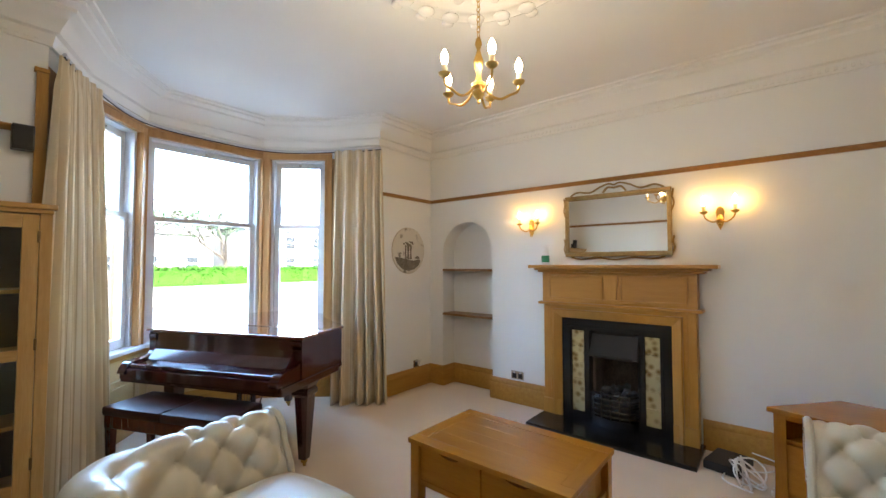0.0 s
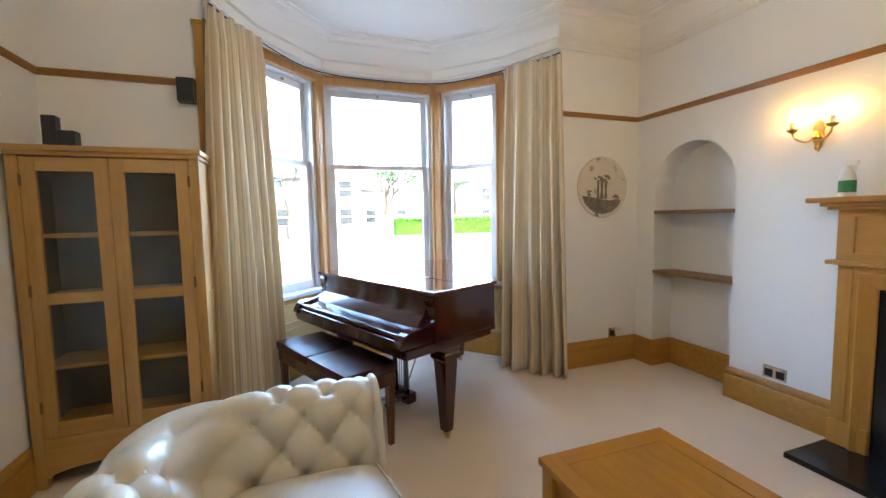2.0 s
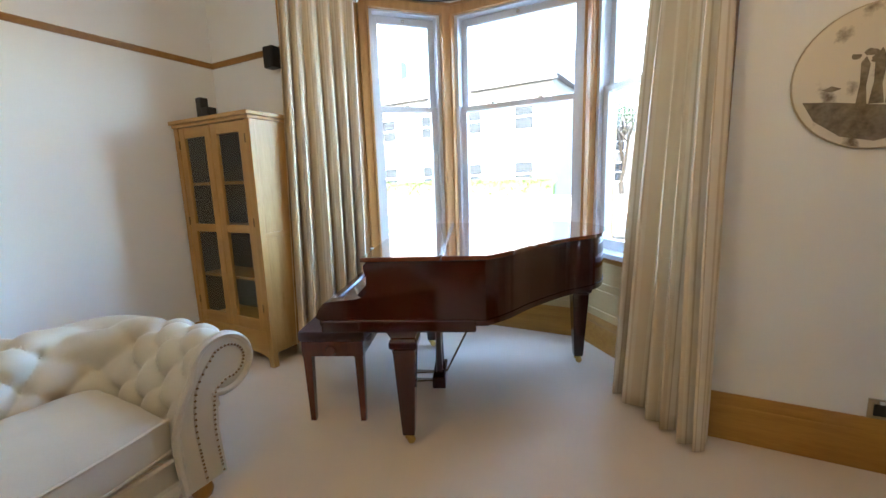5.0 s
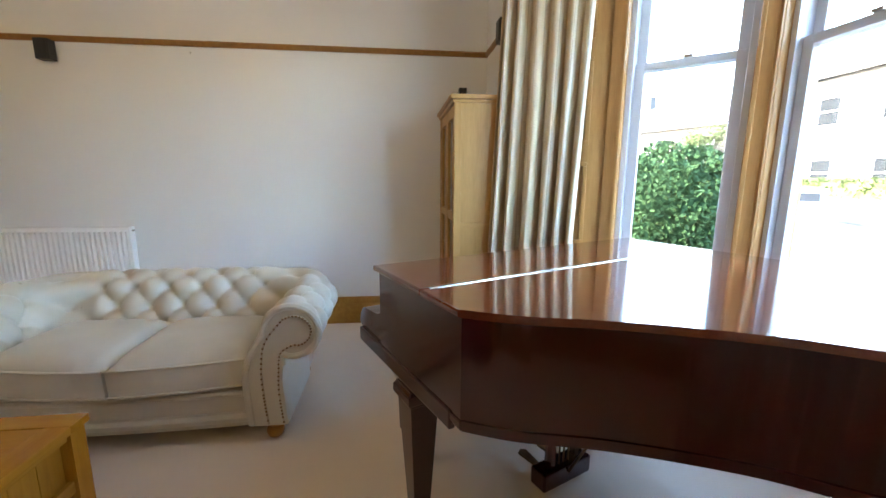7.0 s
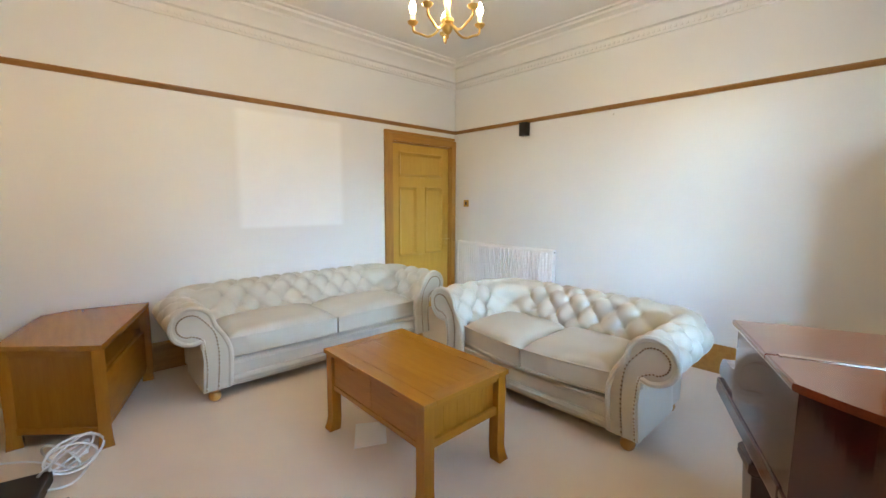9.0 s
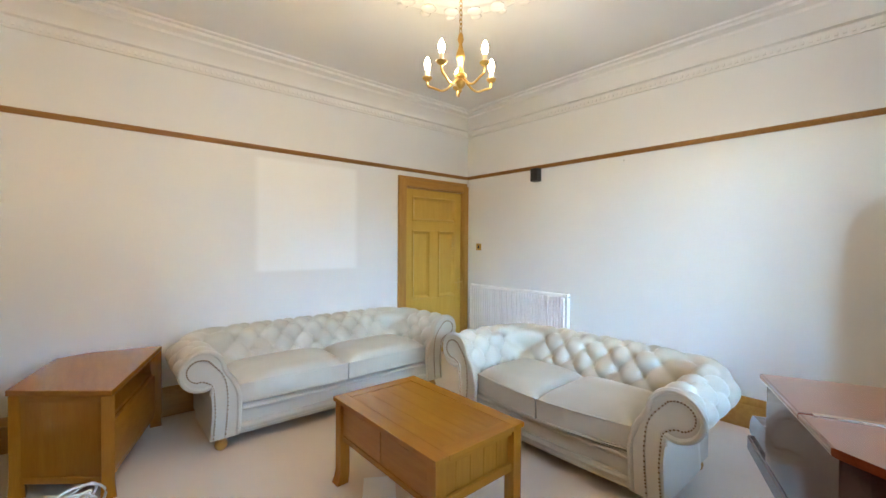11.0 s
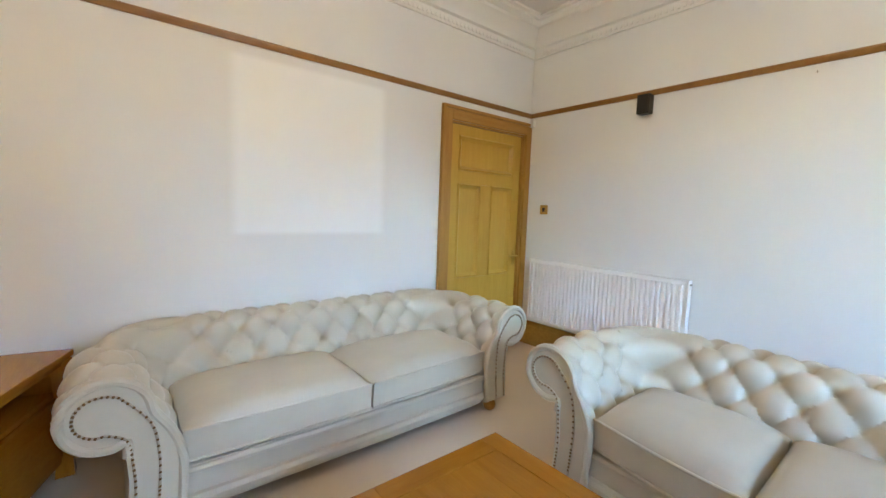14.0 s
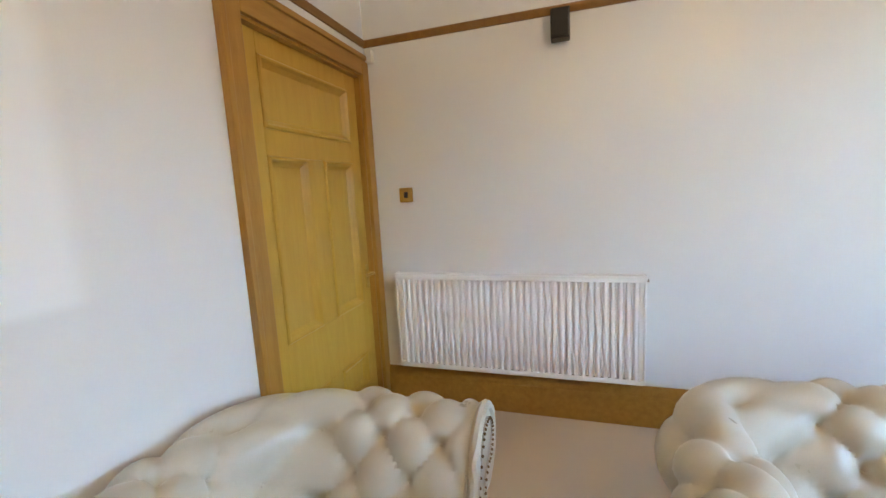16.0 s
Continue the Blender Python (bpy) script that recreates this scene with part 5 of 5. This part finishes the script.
part("box", boxes((0.034, 0.11, -0.035, 0.035, 0.0, 0.10), bev=0.006), BLACK, wc)

# ---------- door ----------
dn = thing("door_1", Matrix(), "shut yellow pine door with moulded panels", "door", kind="structure")
ys = S - 0.03
part("slab", boxes((DX0 + 0.012, DX1 - 0.012, ys - 0.05, ys - 0.026, 0.006, DZ - 0.012)), PINE, dn)
for nm, it in (("stile", (DX0 + 0.012, DX0 + 0.112, 0.006, DZ - 0.012)), ("stile", (DX1 - 0.112, DX1 - 0.012, 0.006, DZ - 0.012)), ("rail", (DX0 + 0.113, DX1 - 0.113, DZ - 0.10, DZ - 0.012)),
               ("rail", (DX0 + 0.113, DX1 - 0.113, 1.52, 1.63)), ("rail", (DX0 + 0.113, DX1 - 0.113, 0.40, 0.70)), ("rail", (DX0 + 0.113, DX1 - 0.113, 0.006, 0.20)),
               ("muntin", (-3.82, -3.69, 0.701, 1.519)), ("muntin", (-3.82, -3.69, 0.201, 0.399))):
    part(nm, boxes((it[0], it[1], ys - 0.026, ys, it[2], it[3]), bev=0.002), PINE, dn)
for x0, x1, z0, z1 in ((DX0 + 0.113, DX1 - 0.113, 1.63, DZ - 0.10), (DX0 + 0.113, -3.82, 0.70, 1.52), (-3.69, DX1 - 0.113, 0.70, 1.52), (DX0 + 0.113, -3.82, 0.2, 0.40), (-3.69, DX1 - 0.113, 0.2, 0.40)):
    # bolection frame: an outer rounded bead and a slope down to the sunk panel
    steps = [(0.0, -0.013), (0.0, 0.004), (0.006, 0.011), (0.014, 0.011), (0.020, 0.004), (0.024, -0.002), (0.040, -0.016), (0.046, -0.022)]
    bm = bmesh.new()
    rings = [[bm.verts.new((x, ys + py, z)) for d_, py in steps for x, z in [(x0 + d_ if sx < 0 else x1 - d_, z0 + d_ if sz < 0 else z1 - d_)]] for sx, sz in ((-1, -1), (1, -1), (1, 1), (-1, 1))]
    for k in range(4):
        for i in range(len(steps) - 1):
            bm.faces.new((rings[k][i], rings[k][i + 1], rings[(k + 1) % 4][i + 1], rings[(k + 1) % 4][i]))
    part("panel_moulding", bm, PINE, dn)
    part("panel", boxes((x0 + 0.040, x1 - 0.040, ys - 0.026, ys - 0.018, z0 + 0.040, z1 - 0.040)), PINE, dn)
kp = part("handle_plate", boxes((DX0 + 0.03, DX0 + 0.065, ys, ys + 0.006, 0.78, 0.92), bev=0.002), BRASS, dn)
part("door_handle", tube(spline([(DX0 + 0.048, ys + 0.004, 0.87), (DX0 + 0.048, ys + 0.045, 0.87), (DX0 + 0.065, ys + 0.052, 0.87), (DX0 + 0.15, ys + 0.048, 0.872)], 6), 0.008, 8), BRASS, kp, "brass lever handle", True)
fr_ = thing("trim_door_casing", Matrix(), "varnished moulded casing round the door", "door casing", kind="structure")
part("jamb", boxes((DX1 - 0.01, DX1 + 0.004, S - 0.12, S + 0.002, 0, DZ + 0.004), (DX0 - 0.004, DX0 + 0.01, S - 0.12, S + 0.002, 0, DZ + 0.004), (DX0 + 0.01, DX1 - 0.01, S - 0.12, S + 0.002, DZ - 0.01, DZ + 0.004)), TRIM["z"], fr_)
part("architrave", boxes((DX1 + 0.004, DX1 + 0.105, S, S + 0.022, 0, DZ + 0.11), (DX1 + 0.085, DX1 + 0.112, S, S + 0.034, 0, DZ + 0.115), bev=0.004), TRIM["z"], fr_)
part("architrave", boxes((W + 0.002, DX0 - 0.004, S, S + 0.022, 0, DZ + 0.11), bev=0.004), TRIM["z"], fr_)
part("architrave", boxes((DX0 - 0.004, DX1 + 0.004, S, S + 0.022, DZ + 0.004, DZ + 0.11), (W + 0.003, DX1 + 0.085, S, S + 0.034, DZ + 0.088, DZ + 0.115), bev=0.004), TRIM["x"], fr_)
tagged(part("wall_hall", boxes((W - 0.2, -2.9, S - 0.45, S - 0.26, -0.2, TOP)), WALL), "plain wall behind the shut door", "wall", kind="structure")

# ---------- radiator ----------
rd = thing("radiator", pose(W + 0.03, -3.49, 0), "white ribbed panel radiator under the light switch", "radiator")
rw, rz0, rz1 = 0.70, 0.262, 0.855
part("panel", boxes((0.016, 0.026, -rw + 0.012, rw - 0.012, rz0, rz1 - 0.012)), RADW, rd)
n = 36
for k in range(n):
    yy = -rw + 0.03 + (2 * rw - 0.06) * (k + 0.5) / n
    rib = [(0.022, -0.0150), (0.036, -0.0130), (0.044, -0.0085), (0.046, 0.0), (0.044, 0.0085), (0.036, 0.0130), (0.022, 0.0150)]
    part("rib", prism([(px, yy + py) for px, py in rib], rz0 + 0.028, rz1 - 0.035), RADW, rd, "", True)
part("edge_strip", boxes((0.020, 0.044, -rw + 0.012, rw - 0.012, rz0, rz0 + 0.030), bev=0.004), RADW, rd)
part("edge_strip", boxes((0.020, 0.044, -rw + 0.012, rw - 0.012, rz1 - 0.037, rz1 - 0.012), bev=0.004), RADW, rd)
part("side_cap", boxes((-0.02, 0.04, -rw, -rw + 0.012, rz0, rz1), bev=0.003), RADW, rd)
part("side_cap", boxes((-0.02, 0.04, rw - 0.012, rw, rz0, rz1), bev=0.003), RADW, rd)
part("top_grille", boxes((-0.02, 0.04, -rw + 0.012, rw - 0.012, rz1 - 0.012, rz1 - 0.004), bev=0.002), RADW, rd)
part("bracket", boxes((-0.03, 0.02, -0.5, -0.46, 0.3, 0.8), (-0.03, 0.02, 0.46, 0.5, 0.3, 0.8)), RADW, rd)
part("vent_plug", lathe([(0.008, 0), (0.008, 0.012)], 10), CHROME, rd).matrix_basis = pose(0.012, rw, rz1 - 0.03, -90, 0, 0)


# ---------- small wall things ----------
def speaker(m, label):
    sp = thing("wall_speaker", m, label, "speaker", "wall speakers")
    part("cabinet", boxes((0.02, 0.095, -0.046, 0.046, -0.070, 0.070), bev=0.006), BLACK, sp)
    part("grille", boxes((0.095, 0.100, -0.040, 0.040, -0.062, 0.062), bev=0.003), BLACK, sp)
    part("bracket", boxes((0.0, 0.02, -0.015, 0.015, -0.03, 0.03)), BLACK, sp)


speaker(pose(W, -3.20, 2.12), "small black speaker fixed under the picture rail")
speaker(pose(-3.555, 0, 2.15, 0, 0, -90), "small black speaker fixed beside the bay curtain")


def socket(m, w_, label, cat, mat=CHROME):
    s_ = thing("wall_socket" if cat == "socket" else "light_switch", m, label, cat)
    part("plate", boxes((0.0, 0.006, -w_ / 2, w_ / 2, -0.043, 0.043), bev=0.003), mat, s_)
    if cat == "socket":
        for q in ((-0.035, 0.035) if w_ > 0.1 else (0.0,)):
            part("insert", boxes((0.006, 0.009, q - 0.024, q + 0.024, -0.03, 0.02), bev=0.002), BLACK, s_)
            part("rocker", boxes((0.006, 0.011, q - 0.008, q + 0.008, 0.022, 0.036), bev=0.002), WHITE, s_)
    else:
        part("rocker", boxes((0.006, 0.012, -0.012, 0.012, -0.018, 0.018), bev=0.002), BLACK, s_)
    return s_


socket(pose(-0.001, -1.205, 0.285, 0, 0, 180), 0.146, "brushed steel double wall socket above the skirting", "socket")
socket(pose(-0.265, -0.001, 0.275, 0, 0, -90), 0.086, "brushed steel wall socket above the skirting", "socket")
pl = thing("plug_adapter", pose(-0.215, -0.002, 0.285), "white plug adapter at the wall socket", "plug")
part("body", boxes((-0.025, 0.025, -0.05, 0.0, -0.03, 0.03), bev=0.006), CABLE, pl)
socket(pose(W + 0.001, -4.105, 1.324), 0.086, "brass light switch on the wall by the door", "light switch", BRASS)
dv = thing("alarm_sensor", pose(W + 0.012, S + 0.045, 2.135), "small white sensor in the corner under the rail", "sensor")
part("body", boxes((-0.01, 0.03, -0.02, 0.02, -0.035, 0.035), bev=0.006), CABLE, dv)
hk = thing("wall_hook", pose(W, -2.25, 2.15), "tiny metal hook in the wall", "hook")
part("pin", tube([(0, 0, 0), (0.015, 0, 0), (0.017, 0, -0.012)], 0.003, 6), CHROME, hk)

# round plaque
pq = thing("wall_plaque", pose(-0.405, -0.002, 1.60, 90, 0, 0), "round printed plaque with a faded dark scene", "plaque")
part("disc", lathe([(0.262, 0.0), (0.268, 0.006), (0.262, 0.016), (0.245, 0.014), (0.10, 0.014), (0.01, 0.014)], 48), PLAQUE, pq, "", True)
part("rim", tube([(0.262 * math.cos(k * math.pi / 24), 0.262 * math.sin(k * math.pi / 24), 0.010) for k in range(49)], 0.006, 6), LEATHERDK, pq, "thin dark rim", True)
# dark motif: two slender upright figures of foliage over a ground strip
rng = random.Random(21)
for dx, w_, h0, h1 in ((-0.050, 0.017, -0.11, 0.075), (-0.008, 0.022, -0.10, 0.10), (0.034, 0.018, -0.10, 0.085)):
    part("motif", prism([(dx - w_, h0), (dx - w_ * 0.6, h0 * 0.2), (dx - w_ * 0.8, h1 * 0.7), (dx, h1), (dx + w_ * 0.8, h1 * 0.6), (dx + w_ * 0.5, h0 * 0.3), (dx + w_, h0)], 0.0142, 0.0152), MOTIF, pq, "dark printed motif")
    for k in range(7):
        a = rng.uniform(0, 2 * math.pi)
        cx, cy, rr = dx + 0.034 * math.cos(a), h1 - 0.012 + 0.026 * math.sin(a), rng.uniform(0.012, 0.024)
        part("motif", prism([(cx + rr * rng.uniform(0.6, 1.2) * math.cos(t), cy + rr * 0.7 * rng.uniform(0.6, 1.2) * math.sin(t)) for t in [2 * math.pi * i / 8 for i in range(8)]], 0.0142, 0.0147 + 0.0001 * k), MOTIF, pq)
part("motif", prism([(-0.225, -0.075), (-0.12, -0.085), (-0.03, -0.10), (0.08, -0.115), (0.16, -0.10), (0.205, -0.115), (0.17, -0.17), (0.10, -0.215), (0.0, -0.238), (-0.10, -0.215), (-0.185, -0.15)], 0.0142, 0.0145), MOTIF, pq)
part("motif", prism([(-0.17, -0.035), (-0.14, -0.022), (-0.11, -0.035), (-0.14, -0.045)], 0.0142, 0.0147), MOTIF, pq)
part("motif", prism([(0.10, -0.09), (0.13, -0.06), (0.165, -0.065), (0.19, -0.10)], 0.0142, 0.0147), MOTIF, pq)

# cleaning spray bottle on the mantel
sb = thing("spray_bottle", pose(-0.10, -1.575, 1.435, 0, 0, 90), "white spray bottle with a green label", "bottle")
part("body", lathe([(0.034, 0.0), (0.037, 0.006), (0.037, 0.10), (0.030, 0.13), (0.014, 0.155), (0.013, 0.17)], 20), CABLE, sb, "", True)
part("bottle_label", lathe([(0.0375, 0.025), (0.0378, 0.03), (0.0378, 0.085), (0.0375, 0.09)], 20), GREEN, sb, "green label")
part("trigger_head", boxes((-0.045, 0.02, -0.012, 0.012, 0.17, 0.195), (-0.035, -0.025, -0.006, 0.006, 0.135, 0.172), bev=0.004), CABLE, sb)

# ---------- outside ----------
GZ = -0.55
gm = bmesh.new()
box(gm, -700, 700, -700, 900, GZ - 0.3, GZ)
tagged(part("ground", gm, GRAVEL), "pale gravel and paving outside the house", "ground", kind="structure")
tagged(part("road", boxes((-150, 150, 12.0, 19.0, GZ - 0.05, GZ + 0.006)), ROADM), "pale sunlit road beyond the garden", "road", kind="structure")
tagged(part("outer_wall_bay", boxes((-0.6, 1.5, 0.27, 0.5, GZ, 3.4), (-6, -3.75, 0.27, 0.5, GZ, 3.4)), STONE), "grey stone outer wall of the house", "wall", kind="structure")


def leaf_cloud(name, inside, n, size, mat, label, cat, seed, kind=""):
    """Many small leaf blades scattered by a sampler."""
    rng = random.Random(seed)
    verts, faces = [], []
    for _ in range(n):
        p = inside(rng)
        a, b = Vector((rng.gauss(0, 1), rng.gauss(0, 1), rng.gauss(0, 1))).normalized(), Vector((rng.gauss(0, 1), rng.gauss(0, 1), rng.gauss(0, 1)))
        c = a.cross(b).normalized()
        s = size * rng.uniform(0.6, 1.3)
        k = len(verts)
        verts += [p - a * s, p + c * s * 0.5, p + a * s, p - c * s * 0.5]
        faces.append((k, k + 1, k + 2, k + 3))
    me = bpy.data.meshes.new(name)
    me.from_pydata([tuple(v) for v in verts], [], faces)
    me.materials.append(mat)
    return me


def hedge(x0, x1, y0, y1, z0, z1, seed, label, mat=LEAF):
    def ins(r):
        return Vector((r.uniform(x0, x1), r.uniform(y0, y1), z0 + (z1 - z0) * (1 - r.random() ** 2) + 0.04 * r.gauss(0, 1)))
    hd = thing("hedge", Matrix(), label, "hedge")
    part("core", boxes((x0 + 0.1, x1 - 0.1, y0 + 0.12, y1 - 0.12, GZ, z1 - 0.12)), mat, hd)
    ob = new("foliage", leaf_cloud("foliage", ins, 9000, 0.10, mat, "", "", seed))
    ob.parent = hd


tagged(part("garden_wall", boxes((-60, 60, 19.2, 19.45, GZ, 0.30), (-60, 60, 19.15, 19.5, 0.30, 0.36)), RENDERW), "low pale garden wall across the road", "wall")
hedge(2.3, 22, 19.7, 20.7, 0.2, 1.25, 1, "clipped green hedge behind the low wall")
hedge(-26, -6, 20.0, 20.8, 0.2, 1.2, 2, "clipped pale green hedge before the pale houses", PALELEAF)
bwall = part("boundary_wall", boxes((-9, 7, -0.12, 0.13, GZ, 0.08), (-9, 7, -0.17, 0.18, 0.08, 0.14)), STONE)
bwall.matrix_basis = pose(-5.0, 8.0, 0, 0, 0, -24)
tagged(bwall, "low grey stone boundary wall of the front garden", "wall")


def tree(name, m, h, seed, n, label, leaf=True, mat=BUSHLEAF):
    rng = random.Random(seed)
    tr = thing(name, m, label, "tree")
    bm = bmesh.new()
    tips = []
    def grow(p, d, ln, r, lv):
        q = p + d * ln
        mid = p.lerp(q, 0.5) + Vector((rng.gauss(0, 1), rng.gauss(0, 1), 0)) * ln * 0.05
        tube([p, mid, q], [r, r * 0.85, r * 0.65], 6, bm)
        if lv == 0:
            tips.append(q)
            return
        for _ in range(3):
            nd = (d + Vector((rng.gauss(0, 0.5), rng.gauss(0, 0.5), rng.uniform(-0.1, 0.4)))).normalized()
            grow(q, nd, ln * rng.uniform(0.6, 0.8), r * 0.6, lv - 1)
    grow(Vector((0, 0, -0.1)), Vector((0, 0, 1)), h * 0.3, h * 0.025, 4)
    part("trunk", bm, BARK, tr, "", True)
    if leaf:
        def ins(r):
            return r.choice(tips) + Vector((r.gauss(0, 1), r.gauss(0, 1), r.gauss(0, 1))) * h * 0.05
        ob = new("crown", leaf_cloud("crown", ins, n, 0.09, mat, "", "", seed))
        ob.parent = tr
    return tr


tree("tree", pose(3.2, 27, GZ), 7.5, 11, 1500, "bare spring tree beyond the hedge")
tree("tree", pose(-3.5, 33, GZ), 8.5, 12, 1500, "bare spring tree between the houses")
tree("tree", pose(10, 30, GZ), 8.0, 13, 1500, "bare spring tree beyond the hedge")
tree("tree", pose(-31, 24, GZ), 7.0, 14, 3000, "pale leafy tree far along the road", True, PALELEAF)


# round evergreen bush outside the bay
bs = thing("bush", pose(-7.45, 4.0, GZ) @ Matrix.Diagonal((1.1, 1.1, 1.2, 1)), "rounded dark evergreen bush in the front garden", "bush")
def in_bush(r):
    d = Vector((r.gauss(0, 1), r.gauss(0, 1), r.gauss(0, 1))).normalized()
    rad = 1.0 + 0.14 * noise.noise(d * 2.4) + 0.07 * noise.noise(d * 6)
    return Vector((d.x * 1.0 * rad, d.y * 1.0 * rad, 1.0 + d.z * 0.95 * rad)) * (1 - 0.22 * r.random() ** 2)
new("foliage", leaf_cloud("foliage", in_bush, 16000, 0.045, BUSHLEAF, "", "", 8)).parent = bs
core = bmesh.new()
bmesh.ops.create_icosphere(core, subdivisions=3, radius=0.78)
part("core", moved(core, Matrix.Translation((0, 0, 0.95))), BUSHLEAF, bs)
part("stem", tube([(0, 0, 0), (0, 0, 0.5)], 0.08, 8), BARK, bs)


def house(m, w, d, h, label, bays):
    hs = thing("house", m, label, "house")
    part("wall", boxes((0, w, 0, d, 0, h)), RENDERW, hs)
    rf = prism([(-0.4, h), (d + 0.4, h), (d / 2, h + d * 0.32)], -0.4, w + 0.4, m=Matrix(((0, 0, 1, 0), (1, 0, 0, 0), (0, 1, 0, 0), (0, 0, 0, 1))))
    roof = part("roof", rf, ROOF, hs)
    part("chimney", boxes((w * 0.3, w * 0.3 + 0.9, d / 2 - 0.4, d / 2 + 0.4, h + 1, h + d * 0.32 + 1.2)), STONE, roof)
    part("eaves", boxes((-0.3, w + 0.3, -0.35, 0.0, h - 0.22, h)), RENDERW, hs)
    for k in range(bays):
        x = w * (k + 0.5) / bays
        for z in (1.3, 4.6 if h > 7 else 3.7):
            if z + 1.6 > h:
                continue
            win = part("window", boxes((x - 0.65, x + 0.65, -0.06, 0.02, z, z + 0.08), (x - 0.65, x + 0.65, -0.06, 0.02, z + 1.5, z + 1.6), (x - 0.65, x - 0.57, -0.06, 0.02, z + 0.08, z + 1.5), (x + 0.57, x + 0.65, -0.06, 0.02, z + 0.08, z + 1.5),
                                        (x - 0.57, x + 0.57, -0.05, 0.02, z + 0.76, z + 0.84)), WHITE, hs)
            part("pane", boxes((x - 0.57, x + 0.57, -0.02, -0.004, z + 0.08, z + 1.5)), DARKGLASS, win)
    return hs


house(pose(-26.5, 23.2, GZ, 0, 0, -4), 20, 8, 7.4, "pale two-storey house with sash windows across the road", 6)
house(pose(-5.5, 34, GZ, 0, 0, 0), 8, 8, 5.6, "pale two-storey house across the road", 3)
house(pose(-0.5, 42, GZ), 14, 8, 5.2, "far pale house beyond the hedge", 4)
house(pose(-46, 20, GZ, 0, 0, 20), 16, 8, 6.2, "pale house further along the road", 4)
house(pose(16, 40, GZ), 14, 8, 6.0, "far pale house beyond the hedge", 4)

cr_ = thing("car", pose(-15.6, 15.2, GZ, 0, 0, 132), "small pale blue car parked on the road", "car")
body = prism([(-2.0, 0.32), (-2.05, 0.7), (-1.9, 0.9), (-1.25, 0.98), (-0.6, 1.42), (0.75, 1.45), (1.6, 1.0), (2.0, 0.9), (2.05, 0.4), (1.95, 0.3)], -0.82, 0.82, m=Matrix(((1, 0, 0, 0), (0, 0, 1, 0), (0, 1, 0, 0), (0, 0, 0, 1))), bev=0.06)
part("body", body, CARPAINT, cr_)
for s in (-1, 1):
    for pts in ([(-1.05, 0.98), (-0.52, 1.34), (0.02, 1.36), (0.02, 0.98)], [(0.1, 0.98), (0.1, 1.36), (0.7, 1.36), (1.3, 0.98)]):
        part("side_window", prism(pts, s * 0.815, s * 0.826, m=Matrix(((1, 0, 0, 0), (0, 0, 1, 0), (0, 1, 0, 0), (0, 0, 0, 1)))), DARKGLASS, cr_)
    for x in (-1.28, 1.3):
        wh = part("wheel", moved(lathe([(0.22, -0.1), (0.31, -0.09), (0.32, 0.0), (0.31, 0.09), (0.22, 0.1)], 20), pose(x, s * 0.75, 0.32, 90, 0, 0)), RUBBER, cr_)
        part("rim", moved(lathe([(0.05, -0.104), (0.20, -0.104), (0.20, 0.104), (0.05, 0.104)], 16), pose(x, s * 0.75, 0.32, 90, 0, 0)), CHROME, wh)
part("windscreen", boxes((-1.2, -0.66, -0.7, 0.7, 1.02, 1.04)), DARKGLASS, cr_).matrix_basis = pose(-0.42, 0, 0.92, 0, -33, 0) @ pose(0.35, 0, -0.42)
